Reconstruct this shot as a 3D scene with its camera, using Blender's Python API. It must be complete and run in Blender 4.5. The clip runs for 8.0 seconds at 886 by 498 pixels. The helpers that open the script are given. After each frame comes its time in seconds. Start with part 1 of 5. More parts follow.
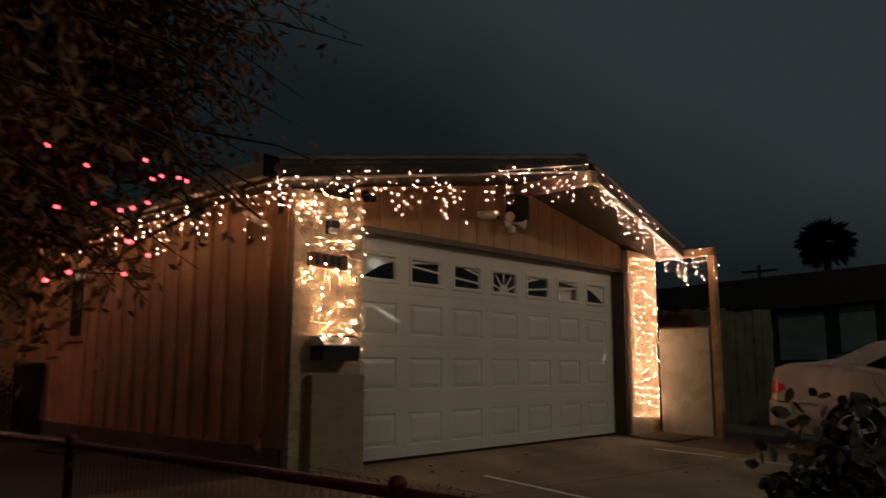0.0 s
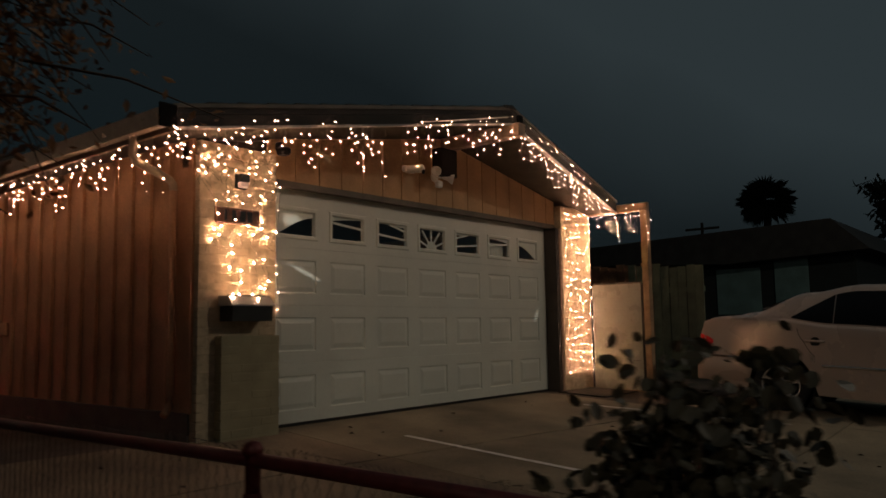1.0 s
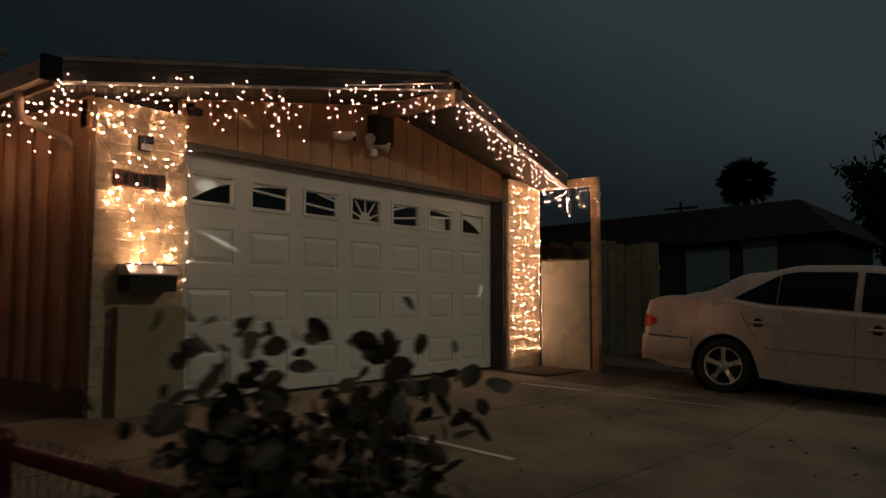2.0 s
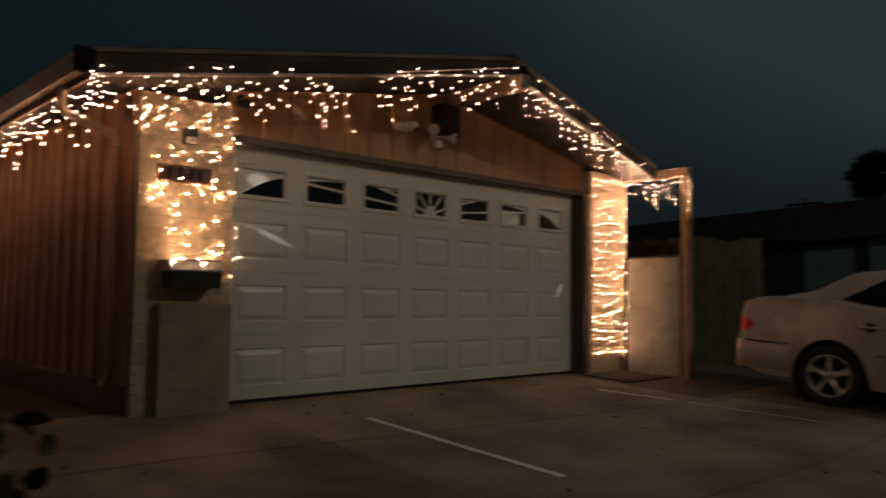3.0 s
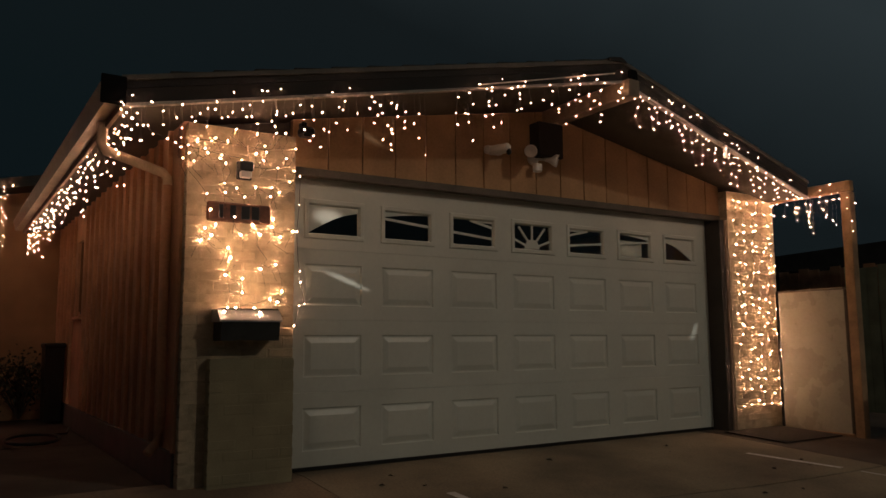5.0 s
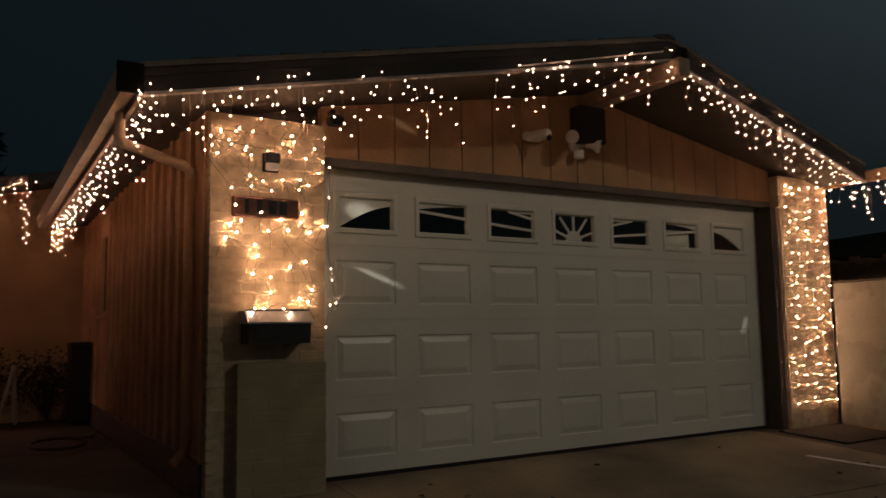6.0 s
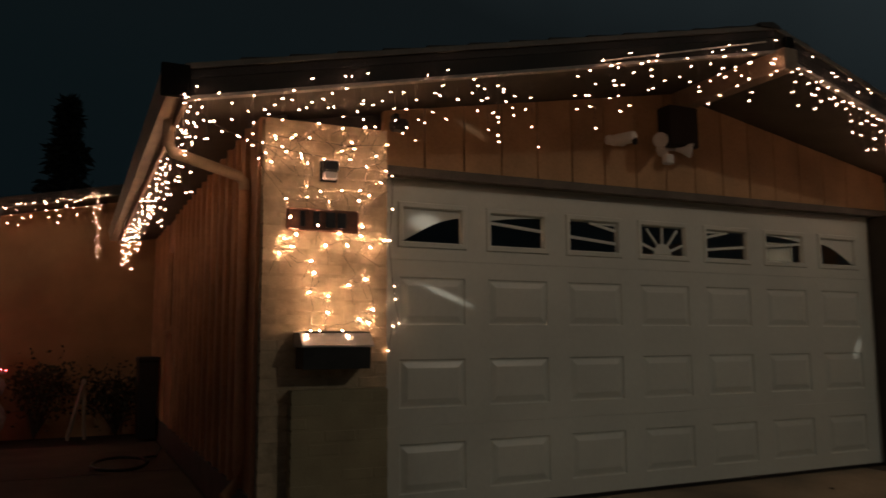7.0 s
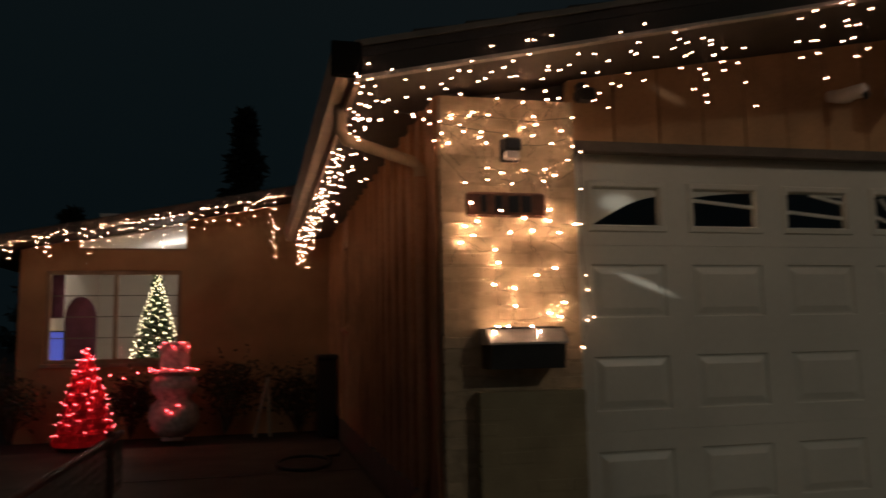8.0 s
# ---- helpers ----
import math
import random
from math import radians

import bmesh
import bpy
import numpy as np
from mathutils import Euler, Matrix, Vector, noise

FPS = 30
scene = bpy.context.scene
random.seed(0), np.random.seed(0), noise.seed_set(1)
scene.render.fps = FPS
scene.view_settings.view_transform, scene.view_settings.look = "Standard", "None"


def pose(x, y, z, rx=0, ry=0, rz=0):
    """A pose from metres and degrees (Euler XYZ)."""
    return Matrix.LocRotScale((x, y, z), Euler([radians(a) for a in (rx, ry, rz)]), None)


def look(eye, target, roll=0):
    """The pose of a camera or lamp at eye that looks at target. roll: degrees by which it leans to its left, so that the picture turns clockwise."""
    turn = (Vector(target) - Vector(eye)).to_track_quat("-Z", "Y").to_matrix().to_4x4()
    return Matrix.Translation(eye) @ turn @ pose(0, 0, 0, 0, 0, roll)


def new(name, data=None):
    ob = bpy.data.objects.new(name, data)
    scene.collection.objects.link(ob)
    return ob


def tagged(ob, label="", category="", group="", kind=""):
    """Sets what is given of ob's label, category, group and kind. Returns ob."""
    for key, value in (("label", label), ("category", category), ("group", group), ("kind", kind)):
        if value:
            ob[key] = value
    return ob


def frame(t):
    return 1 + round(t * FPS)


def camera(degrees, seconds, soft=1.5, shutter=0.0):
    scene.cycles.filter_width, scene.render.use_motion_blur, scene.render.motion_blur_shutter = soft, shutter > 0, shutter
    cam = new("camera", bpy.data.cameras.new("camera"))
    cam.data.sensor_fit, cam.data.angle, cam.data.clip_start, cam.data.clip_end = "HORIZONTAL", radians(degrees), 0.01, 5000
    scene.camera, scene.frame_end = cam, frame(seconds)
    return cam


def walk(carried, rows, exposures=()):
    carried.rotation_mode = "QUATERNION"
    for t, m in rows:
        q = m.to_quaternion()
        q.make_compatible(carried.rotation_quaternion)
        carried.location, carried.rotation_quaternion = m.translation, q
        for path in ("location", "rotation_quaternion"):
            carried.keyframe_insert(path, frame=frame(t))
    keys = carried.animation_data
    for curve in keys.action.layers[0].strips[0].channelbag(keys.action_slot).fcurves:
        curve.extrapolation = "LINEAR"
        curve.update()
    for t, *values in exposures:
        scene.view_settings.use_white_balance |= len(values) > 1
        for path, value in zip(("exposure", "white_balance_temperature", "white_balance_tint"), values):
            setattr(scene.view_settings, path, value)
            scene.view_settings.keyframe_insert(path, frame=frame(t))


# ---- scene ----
cam = camera(59.5, 8.0, soft=1.5, shutter=0.6)
PATH = [
    (0, (-4.852, -5.517, 0.886), (-3.398, -4.176, 1.189), 0.1),
    (0.5, (-4.662, -5.502, 0.882), (-3.151, -4.218, 1.143), -0.3),
    (1, (-4.451, -5.568, 0.861), (-2.908, -4.312, 1.064), -0.9),
    (1.5, (-4.151, -5.743, 0.879), (-2.598, -4.492, 1.035), 0.2),
    (1.7, (-4.017, -5.788, 0.87), (-2.444, -4.56, 1.009), 0.1),
    (2.8, (-3.31, -5.815, 0.849), (-1.835, -4.472, 0.992), -0.0),
    (3, (-3.162, -5.848, 0.86), (-1.784, -4.406, 0.995), 0.6),
    (3.5, (-2.857, -5.869, 0.85), (-1.623, -4.299, 0.958), 0.2),
    (4, (-2.634, -5.751, 0.866), (-1.442, -4.151, 1.009), -0.9),
    (4.5, (-2.405, -5.589, 0.862), (-1.279, -3.95, 1.074), -0.9),
    (4.7, (-2.284, -5.496, 0.887), (-1.185, -3.841, 1.119), -0.6),
    (6, (-2.069, -5.003, 1.013), (-1.04, -3.301, 1.222), -0.9),
    (6.5, (-1.918, -4.816, 1.025), (-0.976, -3.063, 1.22), -1.4),
    (7, (-1.795, -4.585, 1.103), (-0.94, -2.792, 1.34), -0.3),
    (7.5, (-1.771, -4.36, 1.059), (-1.092, -2.494, 1.298), 0.0),
    (8, (-1.78, -4.081, 1.117), (-1.313, -2.149, 1.344), -1.1),
]
EXPOSURES = [(0, 0.20), (1.5, 0.24), (3.0, 0.11), (3.5, 0.02), (4.5, 0.03), (6.5, -0.17), (7.2, -0.33), (8, -0.45)]
walk(cam, [(t, look(eye, target, roll)) for t, eye, target, roll in PATH], exposures=EXPOSURES)

# ---- night sky, street light ----
world = bpy.data.worlds.new("night_sky")
scene.world = world
world.use_nodes = True
wn, wl = world.node_tree.nodes, world.node_tree.links
bg = wn["Background"]
w_co = wn.new("ShaderNodeTexCoord")
w_dot = wn.new("ShaderNodeVectorMath")
w_dot.operation = "DOT_PRODUCT"
w_dot.inputs[1].default_value = (0.48, -0.26, 1.10)
w_ramp = wn.new("ShaderNodeValToRGB")
for at, c in ((0.10, (0.0034, 0.0066, 0.0082)), (0.38, (0.0042, 0.0078, 0.0092)), (0.73, (0.0068, 0.0098, 0.0110)), (0.93, (0.0205, 0.0282, 0.0312))):
    e = w_ramp.color_ramp.elements.new(at)
    e.color = (*c, 1)
w_ramp.color_ramp.elements.remove(w_ramp.color_ramp.elements[0])
w_ramp.color_ramp.elements.remove(w_ramp.color_ramp.elements[-1])
w_noise = wn.new("ShaderNodeTexNoise")
w_noise.inputs["Scale"].default_value, w_noise.inputs["Detail"].default_value = 2.2, 3
w_madd = wn.new("ShaderNodeMath")
w_madd.operation = "MULTIPLY_ADD"
w_madd.inputs[1].default_value = 0.22
w_map = wn.new("ShaderNodeMapRange")
w_map.inputs[1].default_value, w_map.inputs[2].default_value = -0.20, 0.85
wl.new(w_co.outputs["Generated"], w_dot.inputs[0])
wl.new(w_co.outputs["Generated"], w_noise.inputs["Vector"])
wl.new(w_noise.outputs["Fac"], w_madd.inputs[0])
wl.new(w_dot.outputs["Value"], w_madd.inputs[2])
wl.new(w_madd.outputs[0], w_map.inputs[0])
wl.new(w_map.outputs[0], w_ramp.inputs[0])
wl.new(w_ramp.outputs[0], bg.inputs["Color"])
bg.inputs["Strength"].default_value = 1.0


def lamp(name, kind, energy, colour, m, size=0.1):
    data = bpy.data.lights.new(name, kind)
    data.energy, data.color = energy, colour
    if kind == "POINT":
        data.shadow_soft_size = size
    if kind == "AREA":
        data.size = size
    ob = new(name, data)
    ob.matrix_world = m
    return ob


# the street's lamp, on the pavement beyond the parked car
lamp("street_light", "POINT", 700.0, (1.0, 0.87, 0.68), pose(8.2, -14.0, 9.4), 0.18)
# the next lamp up the street, past the yard tree
lamp("street_light", "POINT", 620.0, (1.0, 0.86, 0.68), pose(-16.0, -15.0, 9.0), 0.22)
# the lit rooms behind the far window
lamp("room_light", "POINT", 25.0, (1.0, 0.88, 0.82), pose(-2.9, 8.0, 2.40), 0.10)



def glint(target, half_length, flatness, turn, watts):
    """An added spot lamp lays a narrow light patch whose source is unseen."""
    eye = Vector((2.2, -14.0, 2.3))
    ob = lamp("added_patch_spot", "SPOT", watts, (1.0, 0.93, 0.82), look(eye, target, turn) @ Matrix.Diagonal((1.0, flatness, 1.0, 1.0)))
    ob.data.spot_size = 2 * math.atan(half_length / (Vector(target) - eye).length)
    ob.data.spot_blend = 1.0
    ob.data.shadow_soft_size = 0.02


# added spots for the bright patches on door, arch and gable
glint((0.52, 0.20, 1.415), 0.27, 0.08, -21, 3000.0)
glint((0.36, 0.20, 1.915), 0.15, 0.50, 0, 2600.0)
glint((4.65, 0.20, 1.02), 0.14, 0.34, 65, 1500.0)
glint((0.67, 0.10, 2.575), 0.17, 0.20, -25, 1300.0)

# ---- materials ----
BULB_WARM, BULB_NET, BULB_RED = 115.0, 470.0, 70.0


def mat(name, colour, rough=0.7, metal=0.0, var=0.25, scale=6.0, fine=60.0, bump=0.15, tint=None, spec=0.5, each=0.0, coat=0.0):
    """A surface with variation at two scales, fine relief and a shift from piece to piece."""
    m = bpy.data.materials.new(name)
    m.use_nodes = True
    n, l = m.node_tree.nodes, m.node_tree.links
    b = n["Principled BSDF"]
    b.inputs["Metallic"].default_value = metal
    b.inputs["Specular IOR Level"].default_value = spec
    b.inputs["Coat Weight"].default_value = coat
    geo = n.new("ShaderNodeNewGeometry")
    big, small = n.new("ShaderNodeTexNoise"), n.new("ShaderNodeTexNoise")
    big.inputs["Scale"].default_value, big.inputs["Detail"].default_value = scale, 5
    small.inputs["Scale"].default_value, small.inputs["Detail"].default_value = fine, 4
    l.new(geo.outputs["Position"], big.inputs["Vector"])
    l.new(geo.outputs["Position"], small.inputs["Vector"])
    ramp = n.new("ShaderNodeValToRGB")
    dark = tint or tuple(c * (1 - 1.6 * var) for c in colour)
    ramp.color_ramp.elements[0].position, ramp.color_ramp.elements[0].color = 0.32, (*[max(0, c) for c in dark], 1)
    ramp.color_ramp.elements[1].position, ramp.color_ramp.elements[1].color = 0.68, (*colour, 1)
    l.new(big.outputs["Fac"], ramp.inputs[0])
    mix = n.new("ShaderNodeMix")
    mix.data_type, mix.blend_type = "RGBA", "MULTIPLY"
    mix.inputs[0].default_value = min(1.0, var * 1.6)
    l.new(ramp.outputs[0], mix.inputs[6])
    l.new(small.outputs["Color"], mix.inputs[7])
    out = mix.outputs[2]
    grey = n.new("ShaderNodeValToRGB")
    grey.color_ramp.elements[0].position, grey.color_ramp.elements[0].color = 0.25, (0.55, 0.55, 0.55, 1)
    grey.color_ramp.elements[1].position, grey.color_ramp.elements[1].color = 0.6, (1, 1, 1, 1)
    l.new(small.outputs["Fac"], grey.inputs[0])
    l.new(grey.outputs[0], mix.inputs[7])
    if each:
        info, hsv, mr = n.new("ShaderNodeObjectInfo"), n.new("ShaderNodeHueSaturation"), n.new("ShaderNodeMapRange")
        mr.inputs[3].default_value, mr.inputs[4].default_value = 1 - each, 1 + each
        l.new(info.outputs["Random"], mr.inputs[0])
        l.new(mr.outputs[0], hsv.inputs["Value"])
        l.new(out, hsv.inputs["Color"])
        out = hsv.outputs[0]
    l.new(out, b.inputs["Base Color"])
    rr = n.new("ShaderNodeMapRange")
    rr.inputs[3].default_value, rr.inputs[4].default_value = max(0.02, rough - 0.12), min(1.0, rough + 0.12)
    l.new(big.outputs["Fac"], rr.inputs[0])
    l.new(rr.outputs[0], b.inputs["Roughness"])
    if bump:
        bp = n.new("ShaderNodeBump")
        bp.inputs["Strength"].default_value, bp.inputs["Distance"].default_value = bump, 0.004
        l.new(small.outputs["Fac"], bp.inputs["Height"])
        l.new(bp.outputs[0], b.inputs["Normal"])
    return m


def glow(name, colour, strength):
    m = bpy.data.materials.new(name)
    m.use_nodes = True
    b = m.node_tree.nodes["Principled BSDF"]
    b.inputs["Base Color"].default_value = (*colour, 1)
    b.inputs["Emission Color"].default_value = (*colour, 1)
    b.inputs["Emission Strength"].default_value = strength
    return m


def glass(name, colour=(1, 1, 1), rough=0.01):
    m = bpy.data.materials.new(name)
    m.use_nodes = True
    b = m.node_tree.nodes["Principled BSDF"]
    b.inputs["Base Color"].default_value = (*colour, 1)
    b.inputs["Transmission Weight"].default_value = 1.0
    b.inputs["Roughness"].default_value = rough
    b.inputs["IOR"].default_value = 1.45
    return m


M_BRICK = mat("buff_brick", (0.62, 0.50, 0.335), 0.85, var=0.24, scale=7, fine=90, bump=0.35, each=0.03)
M_MORTAR = mat("mortar", (0.60, 0.485, 0.325), 0.95, var=0.25, scale=12, fine=120, bump=0.6)
M_PLINTH = mat("olive_painted_brick", (0.40, 0.345, 0.215), 0.9, var=0.16, scale=4, fine=90, bump=0.3, each=0.02)
M_SIDING = mat("tan_siding", (0.54, 0.325, 0.165), 0.75, var=0.20, scale=2.5, fine=40, bump=0.3, each=0.06)
M_SIDEWALL = mat("salmon_siding", (0.65, 0.355, 0.195), 0.75, var=0.20, scale=2.5, fine=40, bump=0.3, each=0.06)
M_STUCCO = mat("tan_stucco", (0.47, 0.275, 0.145), 0.9, var=0.18, scale=2.0, fine=110, bump=0.7)
M_DARKTRIM = mat("dark_brown_trim", (0.055, 0.045, 0.036), 0.6, var=0.25, scale=5, fine=60)
M_GREYTRIM = mat("weathered_grey_trim", (0.16, 0.14, 0.115), 0.7, var=0.25, scale=5, fine=60)
M_SOFFIT = mat("soffit_paint", (0.10, 0.085, 0.065), 0.8, var=0.2, scale=4, fine=50)
M_PALETRIM = mat("pale_trim", (0.55, 0.50, 0.42), 0.6, var=0.15, scale=8, fine=70)
M_FASCIA = mat("dark_fascia", (0.022, 0.019, 0.016), 0.8, var=0.2)
M_GUTTER = mat("tan_gutter", (0.52, 0.40, 0.29), 0.55, var=0.15, scale=6)
M_CAP = mat("matt_black", (0.008, 0.008, 0.008), 0.95, var=0.1, spec=0.1)
M_LIP = mat("grey_lip", (0.30, 0.28, 0.25), 0.7, var=0.2, scale=8, fine=70)
M_BEAM = mat("beam_paint", (0.36, 0.25, 0.17), 0.7, var=0.22, scale=5, fine=60)
M_SHINGLE = mat("roof_shingle", (0.045, 0.042, 0.040), 0.95, var=0.3, scale=3, fine=80, bump=0.8)
M_DOOR = mat("white_door_paint", (0.70, 0.72, 0.645), 0.36, var=0.07, scale=1.6, fine=25, bump=0.06)
M_GLASS = glass("clear_glass")
# near-black stands in for the darkness inside the closed garage
M_DARKROOM = mat("unlit_garage_interior", (0.03, 0.03, 0.03), 0.9)
M_CONCRETE = mat("driveway_concrete", (0.350, 0.288, 0.195), 0.86, var=0.42, scale=0.9, fine=55, bump=0.5, each=0.05)
M_YARD = mat("brown_yard_concrete", (0.320, 0.240, 0.162), 0.88, var=0.44, scale=0.9, fine=50, bump=0.6, each=0.05)
# concrete with shade in its colour, for the side yard and gate
M_SHADESLAB = mat("shade_toned_concrete", (0.135, 0.100, 0.074), 0.92, var=0.38, scale=1.4, fine=50, bump=0.7, each=0.05)
M_GROUND = mat("dry_ground", (0.060, 0.046, 0.035), 0.95, var=0.35, scale=1.0, fine=40, bump=0.8)
M_ASPHALT = mat("asphalt", (0.05, 0.05, 0.05), 0.9, var=0.25, scale=2, fine=90, bump=0.7)
M_LINE = mat("worn_white_paint", (0.82, 0.80, 0.76), 0.8, var=0.16, scale=9, fine=60, bump=0.3)
M_WOOD = mat("raw_post_wood", (0.42, 0.28, 0.16), 0.8, var=0.3, scale=6, fine=70, bump=0.4)
M_BROWNFENCE = mat("brown_fence_wood", (0.34, 0.20, 0.115), 0.85, var=0.3, scale=4, fine=60, bump=0.4, each=0.12)
M_GREENFENCE = mat("green_painted_board", (0.19, 0.235, 0.16), 0.8, var=0.25, scale=4, fine=60, bump=0.3, each=0.12)
M_GATE = mat("grey_sheet_gate", (0.38, 0.385, 0.325), 0.28, metal=0.0, var=0.10, scale=3, fine=30, bump=0.08)
M_BLACK = mat("black_plastic", (0.015, 0.015, 0.015), 0.4, var=0.1)
M_WHITEPL = mat("white_plastic", (0.75, 0.73, 0.70), 0.4, var=0.06)
M_STEELBOX = mat("grey_metal_box", (0.055, 0.056, 0.054), 0.45, metal=0.3, var=0.2, scale=8)
M_LID = mat("galvanised_lid", (0.50, 0.50, 0.48), 0.42, metal=0.35, var=0.15, scale=10)
M_PIPE = mat("tan_painted_pipe", (0.62, 0.46, 0.32), 0.55, var=0.15, scale=8)
# the red bulbs' glow on rail and posts is put into this colour
M_REDLIT = mat("red_lit_rail", (0.13, 0.020, 0.017), 0.5, metal=0.2, var=0.3, scale=20, fine=120, bump=0.4)
M_WIRE = mat("galvanised_wire", (0.16, 0.13, 0.11), 0.55, metal=0.6, var=0.2)
M_CABLE = mat("green_cable", (0.02, 0.028, 0.018), 0.6, var=0.1)
M_WCABLE = mat("aged_white_cable", (0.15, 0.135, 0.115), 0.7, var=0.1, spec=0.2)
M_BULB = glow("warm_bulb", (1.0, 0.54, 0.31), BULB_WARM)
M_WINGBULB = glow("far_warm_bulb", (1.0, 0.54, 0.31), 95.0)
M_PIERBULB = glow("pier_bulb", (1.0, 0.52, 0.29), 215.0)
M_ICEBULB = glow("icicle_bulb", (1.0, 0.54, 0.33), 88.0)
M_NETBULB = glow("bright_warm_bulb", (1.0, 0.54, 0.30), BULB_NET)
M_RBULB = glow("red_bulb", (1.0, 0.05, 0.06), BULB_RED)
M_BRANCHBULB = glow("branch_red_bulb", (1.0, 0.04, 0.05), 14.0)
M_CONEBULB = glow("cone_bulb", (1.0, 0.10, 0.12), 34.0)
M_TBULB = glow("tree_bulb", (1.0, 0.78, 0.46), 38.0)
M_SCREEN = glow("blue_screen", (0.14, 0.20, 1.0), 0.45)
M_BARK = mat("bark", (0.10, 0.07, 0.05), 0.95, var=0.35, scale=12, fine=80, bump=0.9)
M_LEAF = mat("tree_leaf", (0.33, 0.165, 0.065), 0.7, var=0.35, scale=3, fine=30, bump=0.0)
M_BUSHLEAF = mat("shrub_leaf", (0.078, 0.064, 0.033), 0.6, var=0.35, scale=8, fine=40, bump=0.0)
M_FARLEAF = mat("far_foliage", (0.028, 0.032, 0.025), 0.9, var=0.35, scale=1, fine=10, bump=0.0)
M_PINE = mat("pine_needles", (0.035, 0.085, 0.030), 0.8, var=0.35, scale=8, fine=40, bump=0.0)
M_CARPAINT = mat("champagne_car_paint", (0.55, 0.445, 0.380), 0.28, metal=0.12, var=0.05, scale=2, fine=200, bump=0.0, coat=0.5)
M_CARGLASS = mat("tinted_car_glass", (0.008, 0.008, 0.009), 0.06, var=0.0, bump=0.0, spec=0.25)
M_TYRE = mat("tyre_rubber", (0.02, 0.02, 0.02), 0.85, var=0.2, fine=120)
M_ALLOY = mat("alloy_rim", (0.80, 0.79, 0.77), 0.24, metal=0.9, var=0.06, bump=0.0)
M_CHROME = mat("chrome", (0.75, 0.74, 0.72), 0.10, metal=1.0, var=0.03, bump=0.0)
M_TAIL = mat("red_tail_lens", (0.80, 0.03, 0.04), 0.15, var=0.05, bump=0.0)
M_SIGN = mat("plaque_wood", (0.22, 0.10, 0.06), 0.6, var=0.3, scale=12)
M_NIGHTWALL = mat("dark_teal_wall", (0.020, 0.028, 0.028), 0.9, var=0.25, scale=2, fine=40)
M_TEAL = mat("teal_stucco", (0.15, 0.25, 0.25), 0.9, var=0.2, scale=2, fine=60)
M_ROOM = mat("room_paint", (0.62, 0.58, 0.52), 0.85, var=0.06)
M_PURPLE = mat("purple_curtain", (0.16, 0.05, 0.10), 0.9, var=0.3, scale=5)
M_REDFAB = mat("red_mesh_fabric", (0.80, 0.06, 0.08), 0.7, var=0.35, scale=14, fine=90, bump=0.5)
rn, rl_ = M_REDFAB.node_tree.nodes, M_REDFAB.node_tree.links
r_tr, r_mix = rn.new("ShaderNodeBsdfTranslucent"), rn.new("ShaderNodeMixShader")
r_tr.inputs["Color"].default_value = (0.90, 0.13, 0.17, 1)
r_mix.inputs[0].default_value = 0.65
rl_.new(rn["Principled BSDF"].outputs[0], r_mix.inputs[1])
rl_.new(r_tr.outputs[0], r_mix.inputs[2])
rl_.new(r_mix.outputs[0], rn["Material Output"].inputs["Surface"])
M_WHITEFAB = mat("white_tinsel_fabric", (0.72, 0.68, 0.65), 0.8, var=0.3, scale=16, fine=90, bump=0.6)
M_MAT = mat("dark_doormat", (0.035, 0.028, 0.022), 0.95, var=0.3, fine=150, bump=0.8)
M_HOSE = mat("dark_hose", (0.03, 0.035, 0.03), 0.5)
M_PLANK = mat("pale_plank", (0.40, 0.33, 0.25), 0.8, var=0.25)
M_POT = mat("dark_clay", (0.06, 0.04, 0.03), 0.8, var=0.25)


# ---- mesh helpers ----
def mesh_ob(name, bm, material, smooth=False):
    me = bpy.data.meshes.new(name)
    bm.to_mesh(me)
    bm.free()
    if smooth:
        for p in me.polygons:
            p.use_smooth = True
    me.materials.append(material)
    return new(name, me)


def part(name, bm, material, parent, label="", smooth=False, at=None):
    ob = mesh_ob(name, bm, material, smooth)
    ob.parent = parent
    if at is not None:
        ob.matrix_basis = at
    return tagged(ob, label)


def piece(name, me, parent, m):
    ob = new(name, me)
    ob.parent = parent
    ob.matrix_basis = m
    return ob


def thing(name, label, category, group="", kind="", at=None):
    ob = new(name)
    ob.empty_display_size = 0.1
    if at is not None:
        ob.matrix_basis = at
    return tagged(ob, label, category, group, kind)


def box(bm, x0, x1, y0, y1, z0, z1, bevel=0.0, m=None):
    r = bmesh.ops.create_cube(bm, size=1.0)
    vs = r["verts"]
    for v in vs:
        v.co = Vector((x0 + (v.co.x + 0.5) * (x1 - x0), y0 + (v.co.y + 0.5) * (y1 - y0), z0 + (v.co.z + 0.5) * (z1 - z0)))
    if m is not None:
        for v in vs:
            v.co = m @ v.co
    if bevel:
        es = list({e for v in vs for e in v.link_edges})
        bmesh.ops.bevel(bm, geom=es, offset=bevel, segments=1, affect="EDGES", profile=0.6)
    return bm


def boxed(*a, **k):
    return box(bmesh.new(), *a, **k)


def box_mesh(name, x0, x1, y0, y1, z0, z1, material, bevel=0.0):
    bm = boxed(x0, x1, y0, y1, z0, z1, bevel)
    me = bpy.data.meshes.new(name)
    bm.to_mesh(me)
    bm.free()
    me.materials.append(material)
    return me


